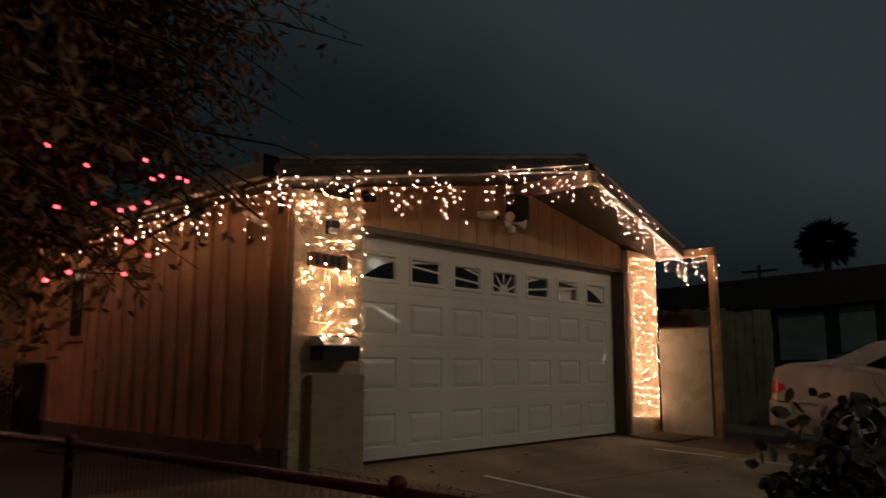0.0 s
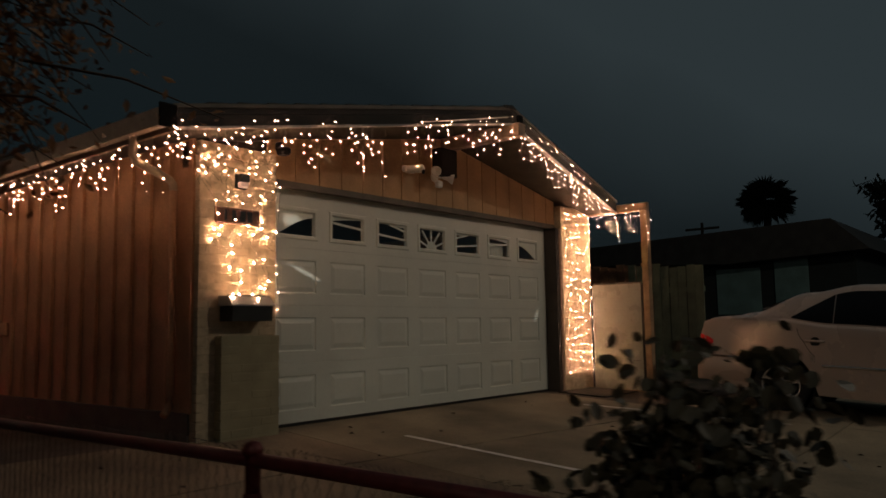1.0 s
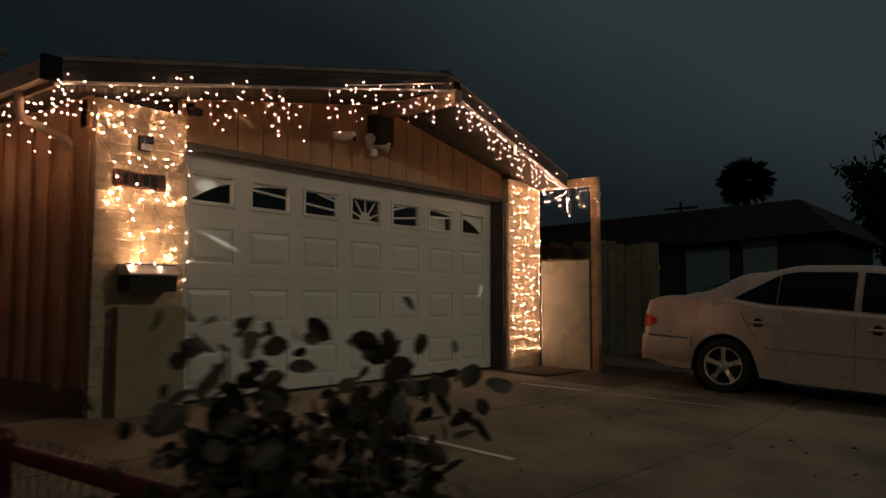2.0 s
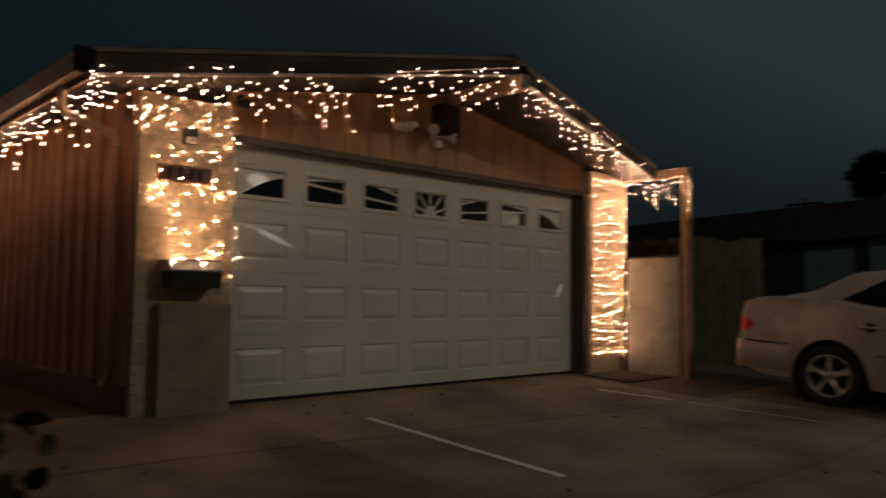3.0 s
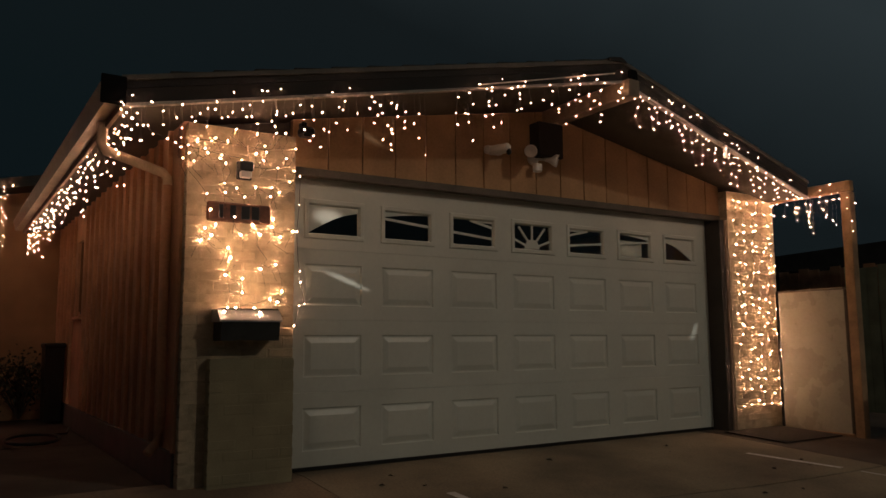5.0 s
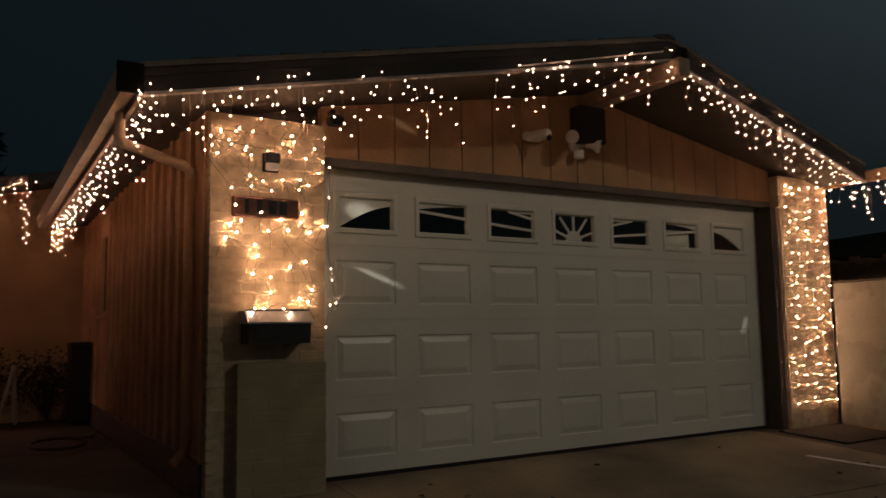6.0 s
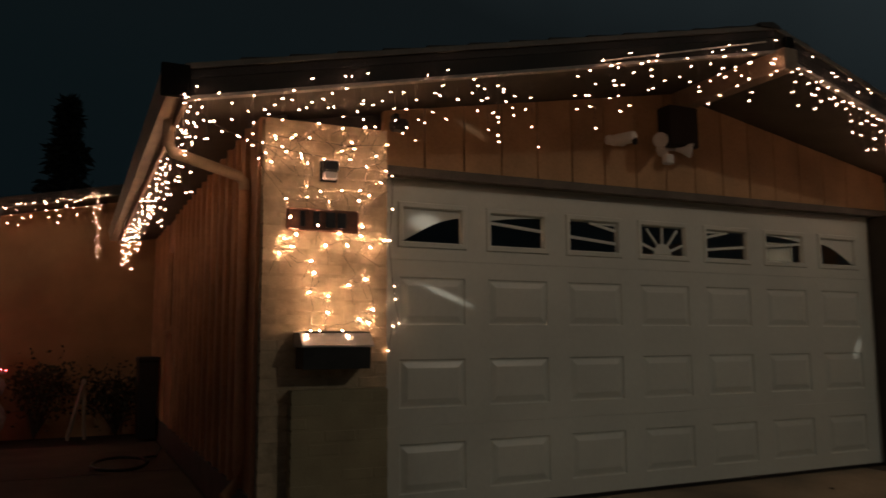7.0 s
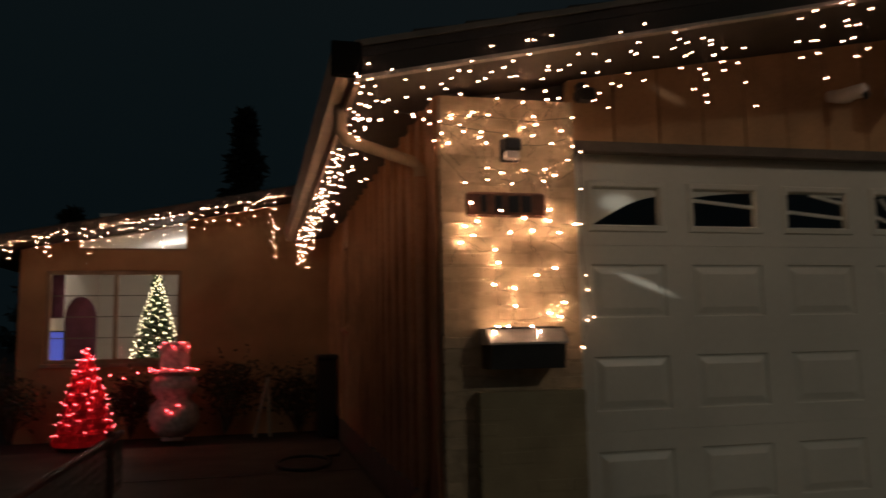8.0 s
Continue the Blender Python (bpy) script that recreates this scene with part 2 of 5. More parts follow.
def tube(bm, pts, r, seg=8, cap=True):
    pts = [Vector(p) for p in pts]
    rs = r if isinstance(r, (list, tuple)) else [r] * len(pts)
    rings = []
    up = Vector((0.013, 0.021, 1.0)).normalized()
    for i, p in enumerate(pts):
        d = (pts[min(i + 1, len(pts) - 1)] - pts[max(i - 1, 0)]).normalized()
        a = d.cross(up)
        if a.length < 0.05:
            a = d.cross(Vector((1, 0.1, 0)))
        a.normalize()
        b = d.cross(a)
        rings.append([bm.verts.new(p + rs[i] * (math.cos(t) * a + math.sin(t) * b)) for t in [2 * math.pi * k / seg for k in range(seg)]])
    for q, w in zip(rings, rings[1:]):
        for k in range(seg):
            bm.faces.new((q[k], q[(k + 1) % seg], w[(k + 1) % seg], w[k]))
    if cap:
        bm.faces.new(rings[0][::-1])
        bm.faces.new(rings[-1])
    return bm


def lathe(bm, prof, seg=24, m=None, cap=True):
    """prof: (radius, height) pairs round the z axis."""
    m = m or Matrix()
    rings = []
    for r, h in prof:
        rings.append([bm.verts.new(m @ Vector((r * math.cos(2 * math.pi * k / seg), r * math.sin(2 * math.pi * k / seg), h))) for k in range(seg)])
    for q, w in zip(rings, rings[1:]):
        for k in range(seg):
            bm.faces.new((q[k], q[(k + 1) % seg], w[(k + 1) % seg], w[k]))
    if cap and prof[0][0] > 1e-6:
        bm.faces.new(rings[0][::-1])
    if cap and prof[-1][0] > 1e-6:
        bm.faces.new(rings[-1])
    return bm


def prism(bm, outline, a, b):
    """Extrude an outline of 3D points by the vector from a to b."""
    d = Vector(b) - Vector(a)
    p = [bm.verts.new(Vector(q)) for q in outline]
    w = [bm.verts.new(Vector(q) + d) for q in outline]
    n = len(p)
    bm.faces.new(p[::-1])
    bm.faces.new(w)
    for k in range(n):
        bm.faces.new((p[k], p[(k + 1) % n], w[(k + 1) % n], w[k]))
    bmesh.ops.recalc_face_normals(bm, faces=bm.faces)
    return bm


def leaf_mesh(name, centres, size, rng, material, droop=0.3, aspect=0.5, rounded=False):
    """Many small folded leaves about the given centres, pointed or with rounded ends."""
    c = np.array([tuple(p) for p in centres], dtype=float)
    d = rng.normal(size=c.shape)
    d[:, 2] -= droop
    d /= np.linalg.norm(d, axis=1)[:, None]
    s = np.cross(d, rng.normal(size=c.shape))
    s /= np.linalg.norm(s, axis=1)[:, None]
    n = np.cross(d, s)
    L = (size * rng.uniform(0.6, 1.3, len(c)))[:, None]
    rim = ((0, 0), (0.25, 0.42), (0.6, 0.5), (0.9, 0.27), (1.0, 0), (0.9, -0.27), (0.6, -0.5), (0.25, -0.42)) if rounded else ((0, 0), (0.5, 0.5), (1, 0), (0.5, -0.5))
    verts = np.stack([c + d * L * u + s * L * aspect * v + n * L * 0.16 * abs(v) for u, v in rim], axis=1).reshape(-1, 3)
    m = len(rim)
    k = np.arange(len(c))[:, None] * m
    faces = np.concatenate([k + np.array([[0, i, i + 1]]) for i in range(1, m - 1)], axis=0)
    me = bpy.data.meshes.new(name)
    me.from_pydata(verts.tolist(), [], faces.tolist())
    me.materials.append(material)
    return me


# ---- the ground ----
def ground_z(x, y):
    slope = 0.086 if x < 3.4 else 0.086 - 0.034 * min(1.0, (x - 3.4) / 1.6)
    return -0.03 + slope * max(min(y, 0.0), -6.2)


def strip_grid(name, xs, ys, material, lift, thick=0.0):
    bm = bmesh.new()
    g = [[bm.verts.new((x, y, ground_z(x, y) + lift)) for y in ys] for x in xs]
    for i in range(len(xs) - 1):
        for j in range(len(ys) - 1):
            bm.faces.new((g[i][j], g[i + 1][j], g[i + 1][j + 1], g[i][j + 1]))
    if thick:
        r = bmesh.ops.extrude_face_region(bm, geom=bm.faces[:])
        for v in r["geom"]:
            if isinstance(v, bmesh.types.BMVert):
                v.co.z -= thick
        bmesh.ops.recalc_face_normals(bm, faces=bm.faces)
    return bm


GX = [-400, -60, -20, -8, -5, -3, 0, 3.4, 3.8, 4.2, 4.6, 5.0, 8, 14, 30, 90, 400]
GY = [-400, -60, -20, -6.2, -5, -4, -3, -2, -1, 0, 3, 8, 20, 60, 400]
ground = mesh_ob("ground", strip_grid("ground", GX, GY, M_GROUND, -0.035), M_GROUND)
tagged(ground, "dark bare ground running under the driveway and yard", "ground", kind="structure")
road = mesh_ob("road", strip_grid("road", [-200, 200], [-16, -7.6], M_ASPHALT, -0.025), M_ASPHALT)
tagged(road, "dark asphalt street behind the pavement", "road", kind="structure")

driveway = thing("driveway", "stained tan concrete driveway slabs with dark open joints", "driveway", kind="structure")
SLAB_X = [-3.0, 0.10, 4.62, 8.2]
SLAB_Y = [(0.28, 0.0), (-1.29, -0.10), (-3.4, -0.04), (-5.55, 0.0)]      # joints: where they cross x = 0, and their slant


def slab(x0, x1, front, back, material):
    bm = bmesh.new()
    g = []
    for i in range(7):
        x = x0 + (x1 - x0) * i / 6
        ya, yb = [max(-5.55, c + k * min(max(x, -1.0), 4.6)) for c, k in (front, back)]
        ys = [ya + 0.012, ya * 0.5 + yb * 0.5, min(0.0, yb - 0.012), yb - 0.011]
        g.append([bm.verts.new((x, y, ground_z(x, y))) for y in ys])
    for p, q in zip(g, g[1:]):
        for j in range(3):
            bm.faces.new((p[j], q[j], q[j + 1], p[j + 1]))
    r = bmesh.ops.extrude_face_region(bm, geom=bm.faces[:])
    for v in r["geom"]:
        if isinstance(v, bmesh.types.BMVert):
            v.co.z -= 0.08
    bmesh.ops.recalc_face_normals(bm, faces=bm.faces)
    part("slab", bm, material, driveway)


# the slab by the gate takes the darker colour for the shade there
for ix in range(3):
    for iy in range(3):
        slab(SLAB_X[ix] + 0.004, SLAB_X[ix + 1] - 0.004, SLAB_Y[iy + 1], SLAB_Y[iy], M_YARD if ix == 0 else M_SHADESLAB if ix == 2 and iy == 0 else M_CONCRETE)
# yard concrete beside the garage, its shade put into the darker colour
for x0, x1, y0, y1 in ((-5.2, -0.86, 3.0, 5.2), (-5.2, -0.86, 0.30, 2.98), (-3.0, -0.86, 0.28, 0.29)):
    part("slab", strip_grid("slab", [x0, x1], [y0, y1], M_SHADESLAB, -0.004, 0.06), M_SHADESLAB, driveway)
pavement = mesh_ob("pavement", strip_grid("pavement", [-40, 40], [-7.4, -5.57], M_CONCRETE, 0.0, 0.10), M_CONCRETE)
tagged(pavement, "grey concrete pavement along the street", "pavement", kind="structure")


def marking(x0, y0, x1, y1, w):
    bm = bmesh.new()
    n = 7
    rng = random.Random(int(x0 * 100))
    l = [(x0 + (x1 - x0) * k / n, y0 + (y1 - y0) * k / n) for k in range(n + 1)]
    g = [[bm.verts.new((x + s * w * (0.5 + rng.uniform(-0.06, 0.06)), y, ground_z(x, y) + 0.005)) for s in (-1, 1)] for x, y in l]
    for a, b in zip(g, g[1:]):
        bm.faces.new((a[0], a[1], b[1], b[0]))
    ob = mesh_ob("line_marking", bm, M_LINE)
    return tagged(ob, "worn white painted line on the concrete driveway", "line marking", "parking lines", "structure")


marking(0.83, -0.80, 0.93, -2.72, 0.068)
marking(4.02, -0.84, 4.22, -1.60, 0.068)
marking(4.24, -1.75, 4.44, -3.10, 0.030)

# ---- the garage ----
house = thing("house", "low tan garage with brick piers, wide gable and string lights", "house")
XL, XR, XM = -0.80, 5.86, 2.50          # outer walls and ridge
EL, ER = -1.32, 5.80                    # eaves
Z_EAVE, SLOPE = 2.545, 0.182            # roof top at the eave, and its rise
BACK = 9.0


def roof_z(x):
    return Z_EAVE + SLOPE * (XM - EL - abs(x - XM))


def rake_y(x):
    return -0.42 - 0.50 * (1 - abs(x - XM) / (XM - EL))


def under(x):
    return roof_z(x) - 0.17


# gable wall: vertical boards on a dark backing
def header_z(x):
    return 2.204 + 0.0064 * x


gable = part("gable_wall", prism(bmesh.new(), [(0.0, 0.16, 2.25), (5.02, 0.16, 2.25), (XR, 0.16, 2.25), (XR, 0.16, under(XR)), (XM, 0.16, under(XM)), (XL, 0.16, under(XL)), (XL, 0.16, 2.25)], (0, 0.16, 0), (0, 0.26, 0)), M_DARKTRIM, house)
x = 0.012
while x < 5.0:
    x1 = min(x + 0.294, 5.03)
    tops = [(x, under(x) + 0.01), (x1, under(x1) + 0.01)]
    if x < XM < x1:
        tops.insert(1, (XM, under(XM) + 0.01))
    part("board", prism(bmesh.new(), [(x, 0.10, header_z(x) + 0.06), (x1 - 0.006, 0.10, header_z(x1) + 0.06)] + [(min(a, x1 - 0.006), 0.10, b) for a, b in tops[::-1]], (0, 0.10, 0), (0, 0.158, 0)), M_SIDING, gable)
    x += 0.30
# header over the garage door
part("header_trim", prism(bmesh.new(), [(0.0, 0.095, header_z(0)), (5.03, 0.095, header_z(5.03)), (5.03, 0.095, header_z(5.03) + 0.058), (0.0, 0.095, header_z(0) + 0.058)], (0, 0, 0), (0, 0.095, 0)), M_GREYTRIM, house)
part("door_jamb", boxed(4.905, 4.985, 0.012, 0.30, -0.04, 2.232, 0.006), M_DARKTRIM, house)

# side wall: boards with battens over the joints
SW0, SW1 = 4.22, 4.70                    # the slot window in it
side = part("side_wall", boxed(XL + 0.035, XL + 0.16, 0.10, 6.40, 0.0, 2.60), M_DARKTRIM, house)
part("foundation", boxed(XL - 0.015, XL + 0.03, 0.10, 6.40, -0.10, 0.20, 0.008), M_GREYTRIM, house)
y = 0.11
while y < 6.38:
    y1 = min(y + 0.31, 6.38)
    if y1 <= SW0 or y >= SW1:
        part("board", boxed(XL, XL + 0.03, y, y1 - 0.004, 0.20, 2.56), M_SIDEWALL, side)
        part("batten", boxed(XL - 0.034, XL - 0.001, y1 - 0.024, y1 + 0.018, 0.21, 2.55, 0.003), M_SIDEWALL, side)
    else:
        part("board", boxed(XL, XL + 0.03, y, y1 - 0.004, 0.20, 1.27), M_SIDEWALL, side)
        part("board", boxed(XL, XL + 0.03, y, y1 - 0.004, 2.16, 2.56), M_SIDEWALL, side)
    y += 0.31
swin = part("side_window", boxed(XL + 0.002, XL + 0.03, SW0 + 0.03, SW1 - 0.03, 1.30, 2.12), M_CARGLASS, house, "narrow dark slot window")
for a in ((SW0 - 0.03, SW0 + 0.03, 1.24, 2.18), (SW1 - 0.03, SW1 + 0.03, 1.24, 2.18), (SW0 + 0.03, SW1 - 0.03, 2.12, 2.18)):
    part("window_frame", boxed(XL - 0.03, XL + 0.02, a[0], a[1], a[2], a[3], 0.004), M_SIDEWALL, swin)
part("window_sill", boxed(XL - 0.06, XL + 0.02, SW0 - 0.05, SW1 + 0.05, 1.20, 1.24, 0.004), M_SIDEWALL, swin)
part("corner_trim", boxed(XL - 0.024, XL - 0.001, 0.055, 0.108, 0.20, 2.46, 0.003), M_SIDEWALL, house)
# the other walls that close the garage
part("wall", boxed(XR - 0.16, XR - 0.002, 0.12, BACK, 0.0, 2.62), M_STUCCO, house)
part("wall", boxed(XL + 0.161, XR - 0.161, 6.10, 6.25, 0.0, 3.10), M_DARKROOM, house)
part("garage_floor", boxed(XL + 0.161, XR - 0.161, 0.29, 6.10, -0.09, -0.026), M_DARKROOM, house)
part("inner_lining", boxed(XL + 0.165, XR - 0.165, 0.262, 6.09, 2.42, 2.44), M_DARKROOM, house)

# roof slabs with the gable's prow
for sgn in (-1, 1):
    xe = EL if sgn < 0 else ER
    bm = bmesh.new()
    lay = []
    for lift in (0.020, -0.055):
        lay.append([bm.verts.new(q) for q in ((xe, rake_y(xe), roof_z(xe) + lift), (XM, rake_y(XM), roof_z(XM) + lift), (XM, BACK, roof_z(XM) + lift), (xe, BACK, roof_z(xe) + lift))])
    bm.faces.new(lay[0])
    bm.faces.new(lay[1][::-1])
    for k in range(4):
        bm.faces.new((lay[0][k], lay[0][(k + 1) % 4], lay[1][(k + 1) % 4], lay[1][k]))
    bmesh.ops.recalc_face_normals(bm, faces=bm.faces)
    part("roof", bm, M_SHINGLE, house, "dark shingled roof slope")
    # boarded underside
    bm = bmesh.new()
    q = [(xe - sgn * 0.03, rake_y(xe) + 0.05), (XM, rake_y(XM) + 0.05), (XM, 6.3), (xe - sgn * 0.03, 6.3)]
    prism(bm, [(a, b, roof_z(a) - 0.150) for a, b in q], (0, 0, 0), (0, 0, 0.085))
    part("soffit", bm, M_SOFFIT, house)
    # rake board, its pale lower lip and the metal drip edge
    for nm, z0, z1, dy, th, mt in (("fascia", -0.150, -0.058, 0.0, 0.035, M_FASCIA), ("fascia_lip", -0.172, -0.153, -0.010, 0.05, M_LIP), ("drip_edge", -0.006, 0.026, -0.016, 0.014, M_GREYTRIM)):
        bm = bmesh.new()
        a, b = (xe, rake_y(xe) + dy), (XM, rake_y(XM) + dy)
        out = [(a[0], a[1], roof_z(xe) + z0), (b[0], b[1], roof_z(XM) + z0), (b[0], b[1], roof_z(XM) + z1), (a[0], a[1], roof_z(xe) + z1)]
        prism(bm, out, (0, 0, 0), (0, th, 0))
        part(nm, bm, mt, house)
    # rows of shingles along the slope
    for k in range(1, 15):
        xk = xe - sgn * (0.02 + k * 0.262)
        part("shingle_course", prism(bmesh.new(), [(xk, rake_y(xk) - 0.012, roof_z(xk) + 0.024), (xk - sgn * 0.25, rake_y(xk - sgn * 0.25) - 0.012, roof_z(xk - sgn * 0.25) + 0.022), (xk - sgn * 0.25, rake_y(xk - sgn * 0.25) - 0.012, roof_z(xk - sgn * 0.25) + 0.026), (xk, rake_y(xk) - 0.012, roof_z(xk) + 0.040)], (0, 0, 0), (0, BACK - 0.5, 0)), M_SHINGLE, house)
part("ridge_cap", prism(bmesh.new(), [(XM - 0.15, -0.94, roof_z(XM) - 0.005), (XM + 0.05, -0.94, roof_z(XM) + 0.0), (XM + 0.04, -0.94, roof_z(XM) + 0.022), (XM - 0.02, -0.94, roof_z(XM) + 0.042), (XM - 0.15, -0.94, roof_z(XM) + 0.018)], (0, 0, 0), (0, BACK, 0)), M_SHINGLE, house)
part("cable_clip_line", tube(bmesh.new(), [(x, rake_y(x) - 0.006, roof_z(x) - 0.088 - 0.045 * (2.42 - x) / 1.2) for x in (1.15, 1.45, 1.75, 2.05, 2.42)], 0.0055, 6), M_PALETRIM, house, "thin pale cable clipped along the fascia")
part("hook", boxed(4.075, 4.105, rake_y(4.09) - 0.02, rake_y(4.09) + 0.01, under(4.09) - 0.11, under(4.09) + 0.01, 0.004), M_WHITEPL, house)
part("ridge_beam", boxed(XM - 0.01, XM + 0.115, -1.01, 0.10, under(XM) - 0.135, under(XM) + 0.012, 0.008), M_BEAM, house, "tan painted ridge beam")
part("ridge_end", boxed(XM + 0.055, XM + 0.140, -0.975, -0.930, roof_z(XM + 0.1) - 0.155, roof_z(XM + 0.1) - 0.035, 0.010), M_CAP, house, "black end cap where the roof slopes meet")
# bracket enlarged and near-black to hold the shadow below the ridge beam
part("beam_bracket_shade", boxed(XM - 0.17, XM + 0.12, -0.05, 0.098, under(XM) - 0.46, under(XM) - 0.137, 0.008), M_FASCIA, house)
# eave board and gutter
part("eave_fascia", boxed(EL - 0.002, EL + 0.028, -0.40, 6.0, 2.36, 2.48, 0.004), M_BEAM, house)
gut = bmesh.new()
prism(gut, [(EL - 0.004, -0.42, 2.40), (EL - 0.004, -0.42, 2.525), (EL - 0.016, -0.42, 2.525), (EL - 0.020, -0.42, 2.415), (EL - 0.075, -0.42, 2.415), (EL - 0.100, -0.42, 2.52), (EL - 0.115, -0.42, 2.52), (EL - 0.085, -0.42, 2.40)], (0, 0, 0), (0, 6.5, 0))
gutter = part("gutter", gut, M_GUTTER, house)
part("end_cap", boxed(EL - 0.118, EL + 0.03, -0.45, -0.425, 2.38, 2.56, 0.006), M_CAP, gutter)
sp = bmesh.new()
tube(sp, [(-1.335, 0.10, 2.42), (-1.335, 0.11, 2.265), (-1.305, 0.12, 2.215), (XL - 0.09, 0.30, 2.145), (XL - 0.055, 0.31, 2.11), (XL - 0.05, 0.31, 2.06)], 0.034, 10)
part("downspout", tube(bmesh.new(), [(XL - 0.05, 0.31, 2.058), (XL - 0.05, 0.30, 0.34), (XL - 0.06, 0.29, 0.26), (XL - 0.14, 0.24, 0.19)], 0.033, 10), M_SIDEWALL, house, smooth=True)
part("gutter_elbow", sp, M_PIPE, house, "tan painted downspout", smooth=True)
part("outlet_box", boxed(XL - 0.06, XL - 0.023, 3.58, 3.74, 0.85, 1.00, 0.012), M_SIDEWALL, house)

# garage door: four stamped sections
garage_door = part("garage_door", boxed(0.0, 4.90, 0.235, 0.25, 0.0, 1.62), M_DOOR, house, "white stamped sectional garage door")
DY, PITCH, C0 = 0.20, 0.676, 0.41


def rect_ring(bm, a, b):
    for k in range(4):
        bm.faces.new((a[k], a[(k + 1) % 4], b[(k + 1) % 4], b[k]))


def rect(bm, x0, x1, z0, z1, y):
    return [bm.verts.new(q) for q in ((x0, y, z0), (x1, y, z0), (x1, y, z1), (x0, y, z1))]


SEC = 0.5502
for row in range(4):
    bm = bmesh.new()
    z0, z1 = 0.0 + row * SEC + 0.0008, 0.0 + (row + 1) * SEC - 0.0008
    for c in range(7):
        xa = 0.003 if c == 0 else C0 + (c - 0.5) * PITCH
        xb = 4.897 if c == 6 else C0 + (c + 0.5) * PITCH
        cx = C0 + c * PITCH
        cell = rect(bm, xa, xb, z0, z1, DY)
        if row < 3:
            zc = (z0 + z1) / 2
            steps = ((0.245, 0.160, 0.0), (0.237, 0.152, 0.011), (0.226, 0.141, 0.011), (0.186, 0.101, -0.001))
        else:
            zc = 1.890
            steps = ((0.262, 0.158, 0.0), (0.254, 0.150, -0.012), (0.226, 0.122, -0.012), (0.216, 0.112, 0.004), (0.214, 0.110, 0.030))
        prev = cell
        for hw, hh, d in steps:
            nxt = rect(bm, cx - hw, cx + hw, zc - hh, zc + hh, DY + d)
            rect_ring(bm, prev, nxt)
            prev = nxt
        if row < 3:
            bm.faces.new(prev)
    # folded top and bottom edges of the sheet
    for zz in (z0, z1):
        e = [bm.verts.new((xx, yy, zz)) for xx, yy in ((0.003, DY), (4.897, DY), (4.897, DY + 0.03), (0.003, DY + 0.03))]
        bm.faces.new(e)
    bmesh.ops.remove_doubles(bm, verts=bm.verts, dist=0.0001)
    bmesh.ops.recalc_face_normals(bm, faces=bm.faces)
    sec = part("door_section", bm, M_DOOR, garage_door)
part("top_rail", boxed(0.003, 4.897, 0.202, 0.230, 2.2012, 2.246, 0.002), M_DOOR, garage_door)
part("weather_strip", boxed(0.0, 4.90, 0.197, 0.24, -0.030, 0.0, 0.004), M_BLACK, garage_door)


def bar(bm, cx, pts, w, y0=0.212, y1=0.224):
    """A flat strip of the window's grille along points given in the pane's own half-widths."""
    q = [Vector((cx + u * 0.212, 0, 1.890 + v * 0.108)) for u, v in pts]
    for a, b in zip(q, q[1:]):
        d = (b - a).normalized()
        n = Vector((-d.z, 0, d.x)) * w / 2
        o = [a - n, b - n, b + n, a + n]
        prism(bm, [(p.x, y0, p.z) for p in o], (0, y0, 0), (0, y1, 0))


for c in range(7):
    cx = C0 + c * PITCH
    s = 1 if c <= 3 else -1
    win = part("door_window", boxed(cx - 0.214, cx + 0.214, 0.228, 0.232, 1.778, 2.002), M_GLASS, garage_door, "small dark window with white sunburst grille")
    win.visible_shadow = False
    k = c if c <= 3 else 6 - c
    bm = bmesh.new()

    def fill(pts):
        prism(bm, [(cx + s * u * 0.212, 0.212, 1.890 + v * 0.108) for u, v in pts], (0, 0.212, 0), (0, 0.224, 0))

    if k == 0:
        arc = [(-1.0, -1.0), (-0.75, -0.72), (-0.4, -0.33), (0.0, 0.07), (0.4, 0.38), (0.75, 0.56), (1.0, 0.66)]
        fill(arc + [(1.0, 1.0), (-1.0, 1.0)])
    elif k == 1:
        fill([(-1.0, 0.62), (-0.4, 0.80), (0.3, 0.93), (1.0, 1.0), (-1.0, 1.0)])
        bar(bm, cx, [(-s, 0.48), (s, 0.12)], 0.022)
    elif k == 2:
        bar(bm, cx, [(-0.15 * s, 1.0), (s, 0.50)], 0.022)
        fill([(0.0, 1.0), (0.55, 0.86), (1.0, 0.86), (1.0, 1.0)])
        bar(bm, cx, [(-s, -0.08), (s, -0.42)], 0.022)
    else:
        hub = [(0.42 * math.cos(t), -1.0 + 0.82 * math.sin(t)) for t in [math.pi * i / 12 for i in range(13)]]
        fill(hub)
        for deg in (0.12, 0.30, 0.50, 0.70, 0.88):
            t = math.pi * deg
            bar(bm, cx, [(0.40 * math.cos(t), -1.0 + 0.80 * math.sin(t)), (1.25 * math.cos(t), -1.0 + 2.3 * math.sin(t)) if 0.2 < deg < 0.8 else (1.0 * (1 if deg < 0.5 else -1), -0.25)], 0.020)
        for v in bm.verts:
            v.co.z = min(v.co.z, 1.999)
            v.co.x = max(cx - 0.213, min(cx + 0.213, v.co.x))
    part("grille", bm, M_DOOR, win)

# card added behind this pane to give the pale look of a reflection
c5 = C0 + 5 * PITCH
part("pane_reflection_card", boxed(c5 - 0.208, c5 + 0.135, 0.238, 0.242, 1.782, 1.945, 0.001), M_GATE, garage_door, "added pale card imitating a reflection in one door window")
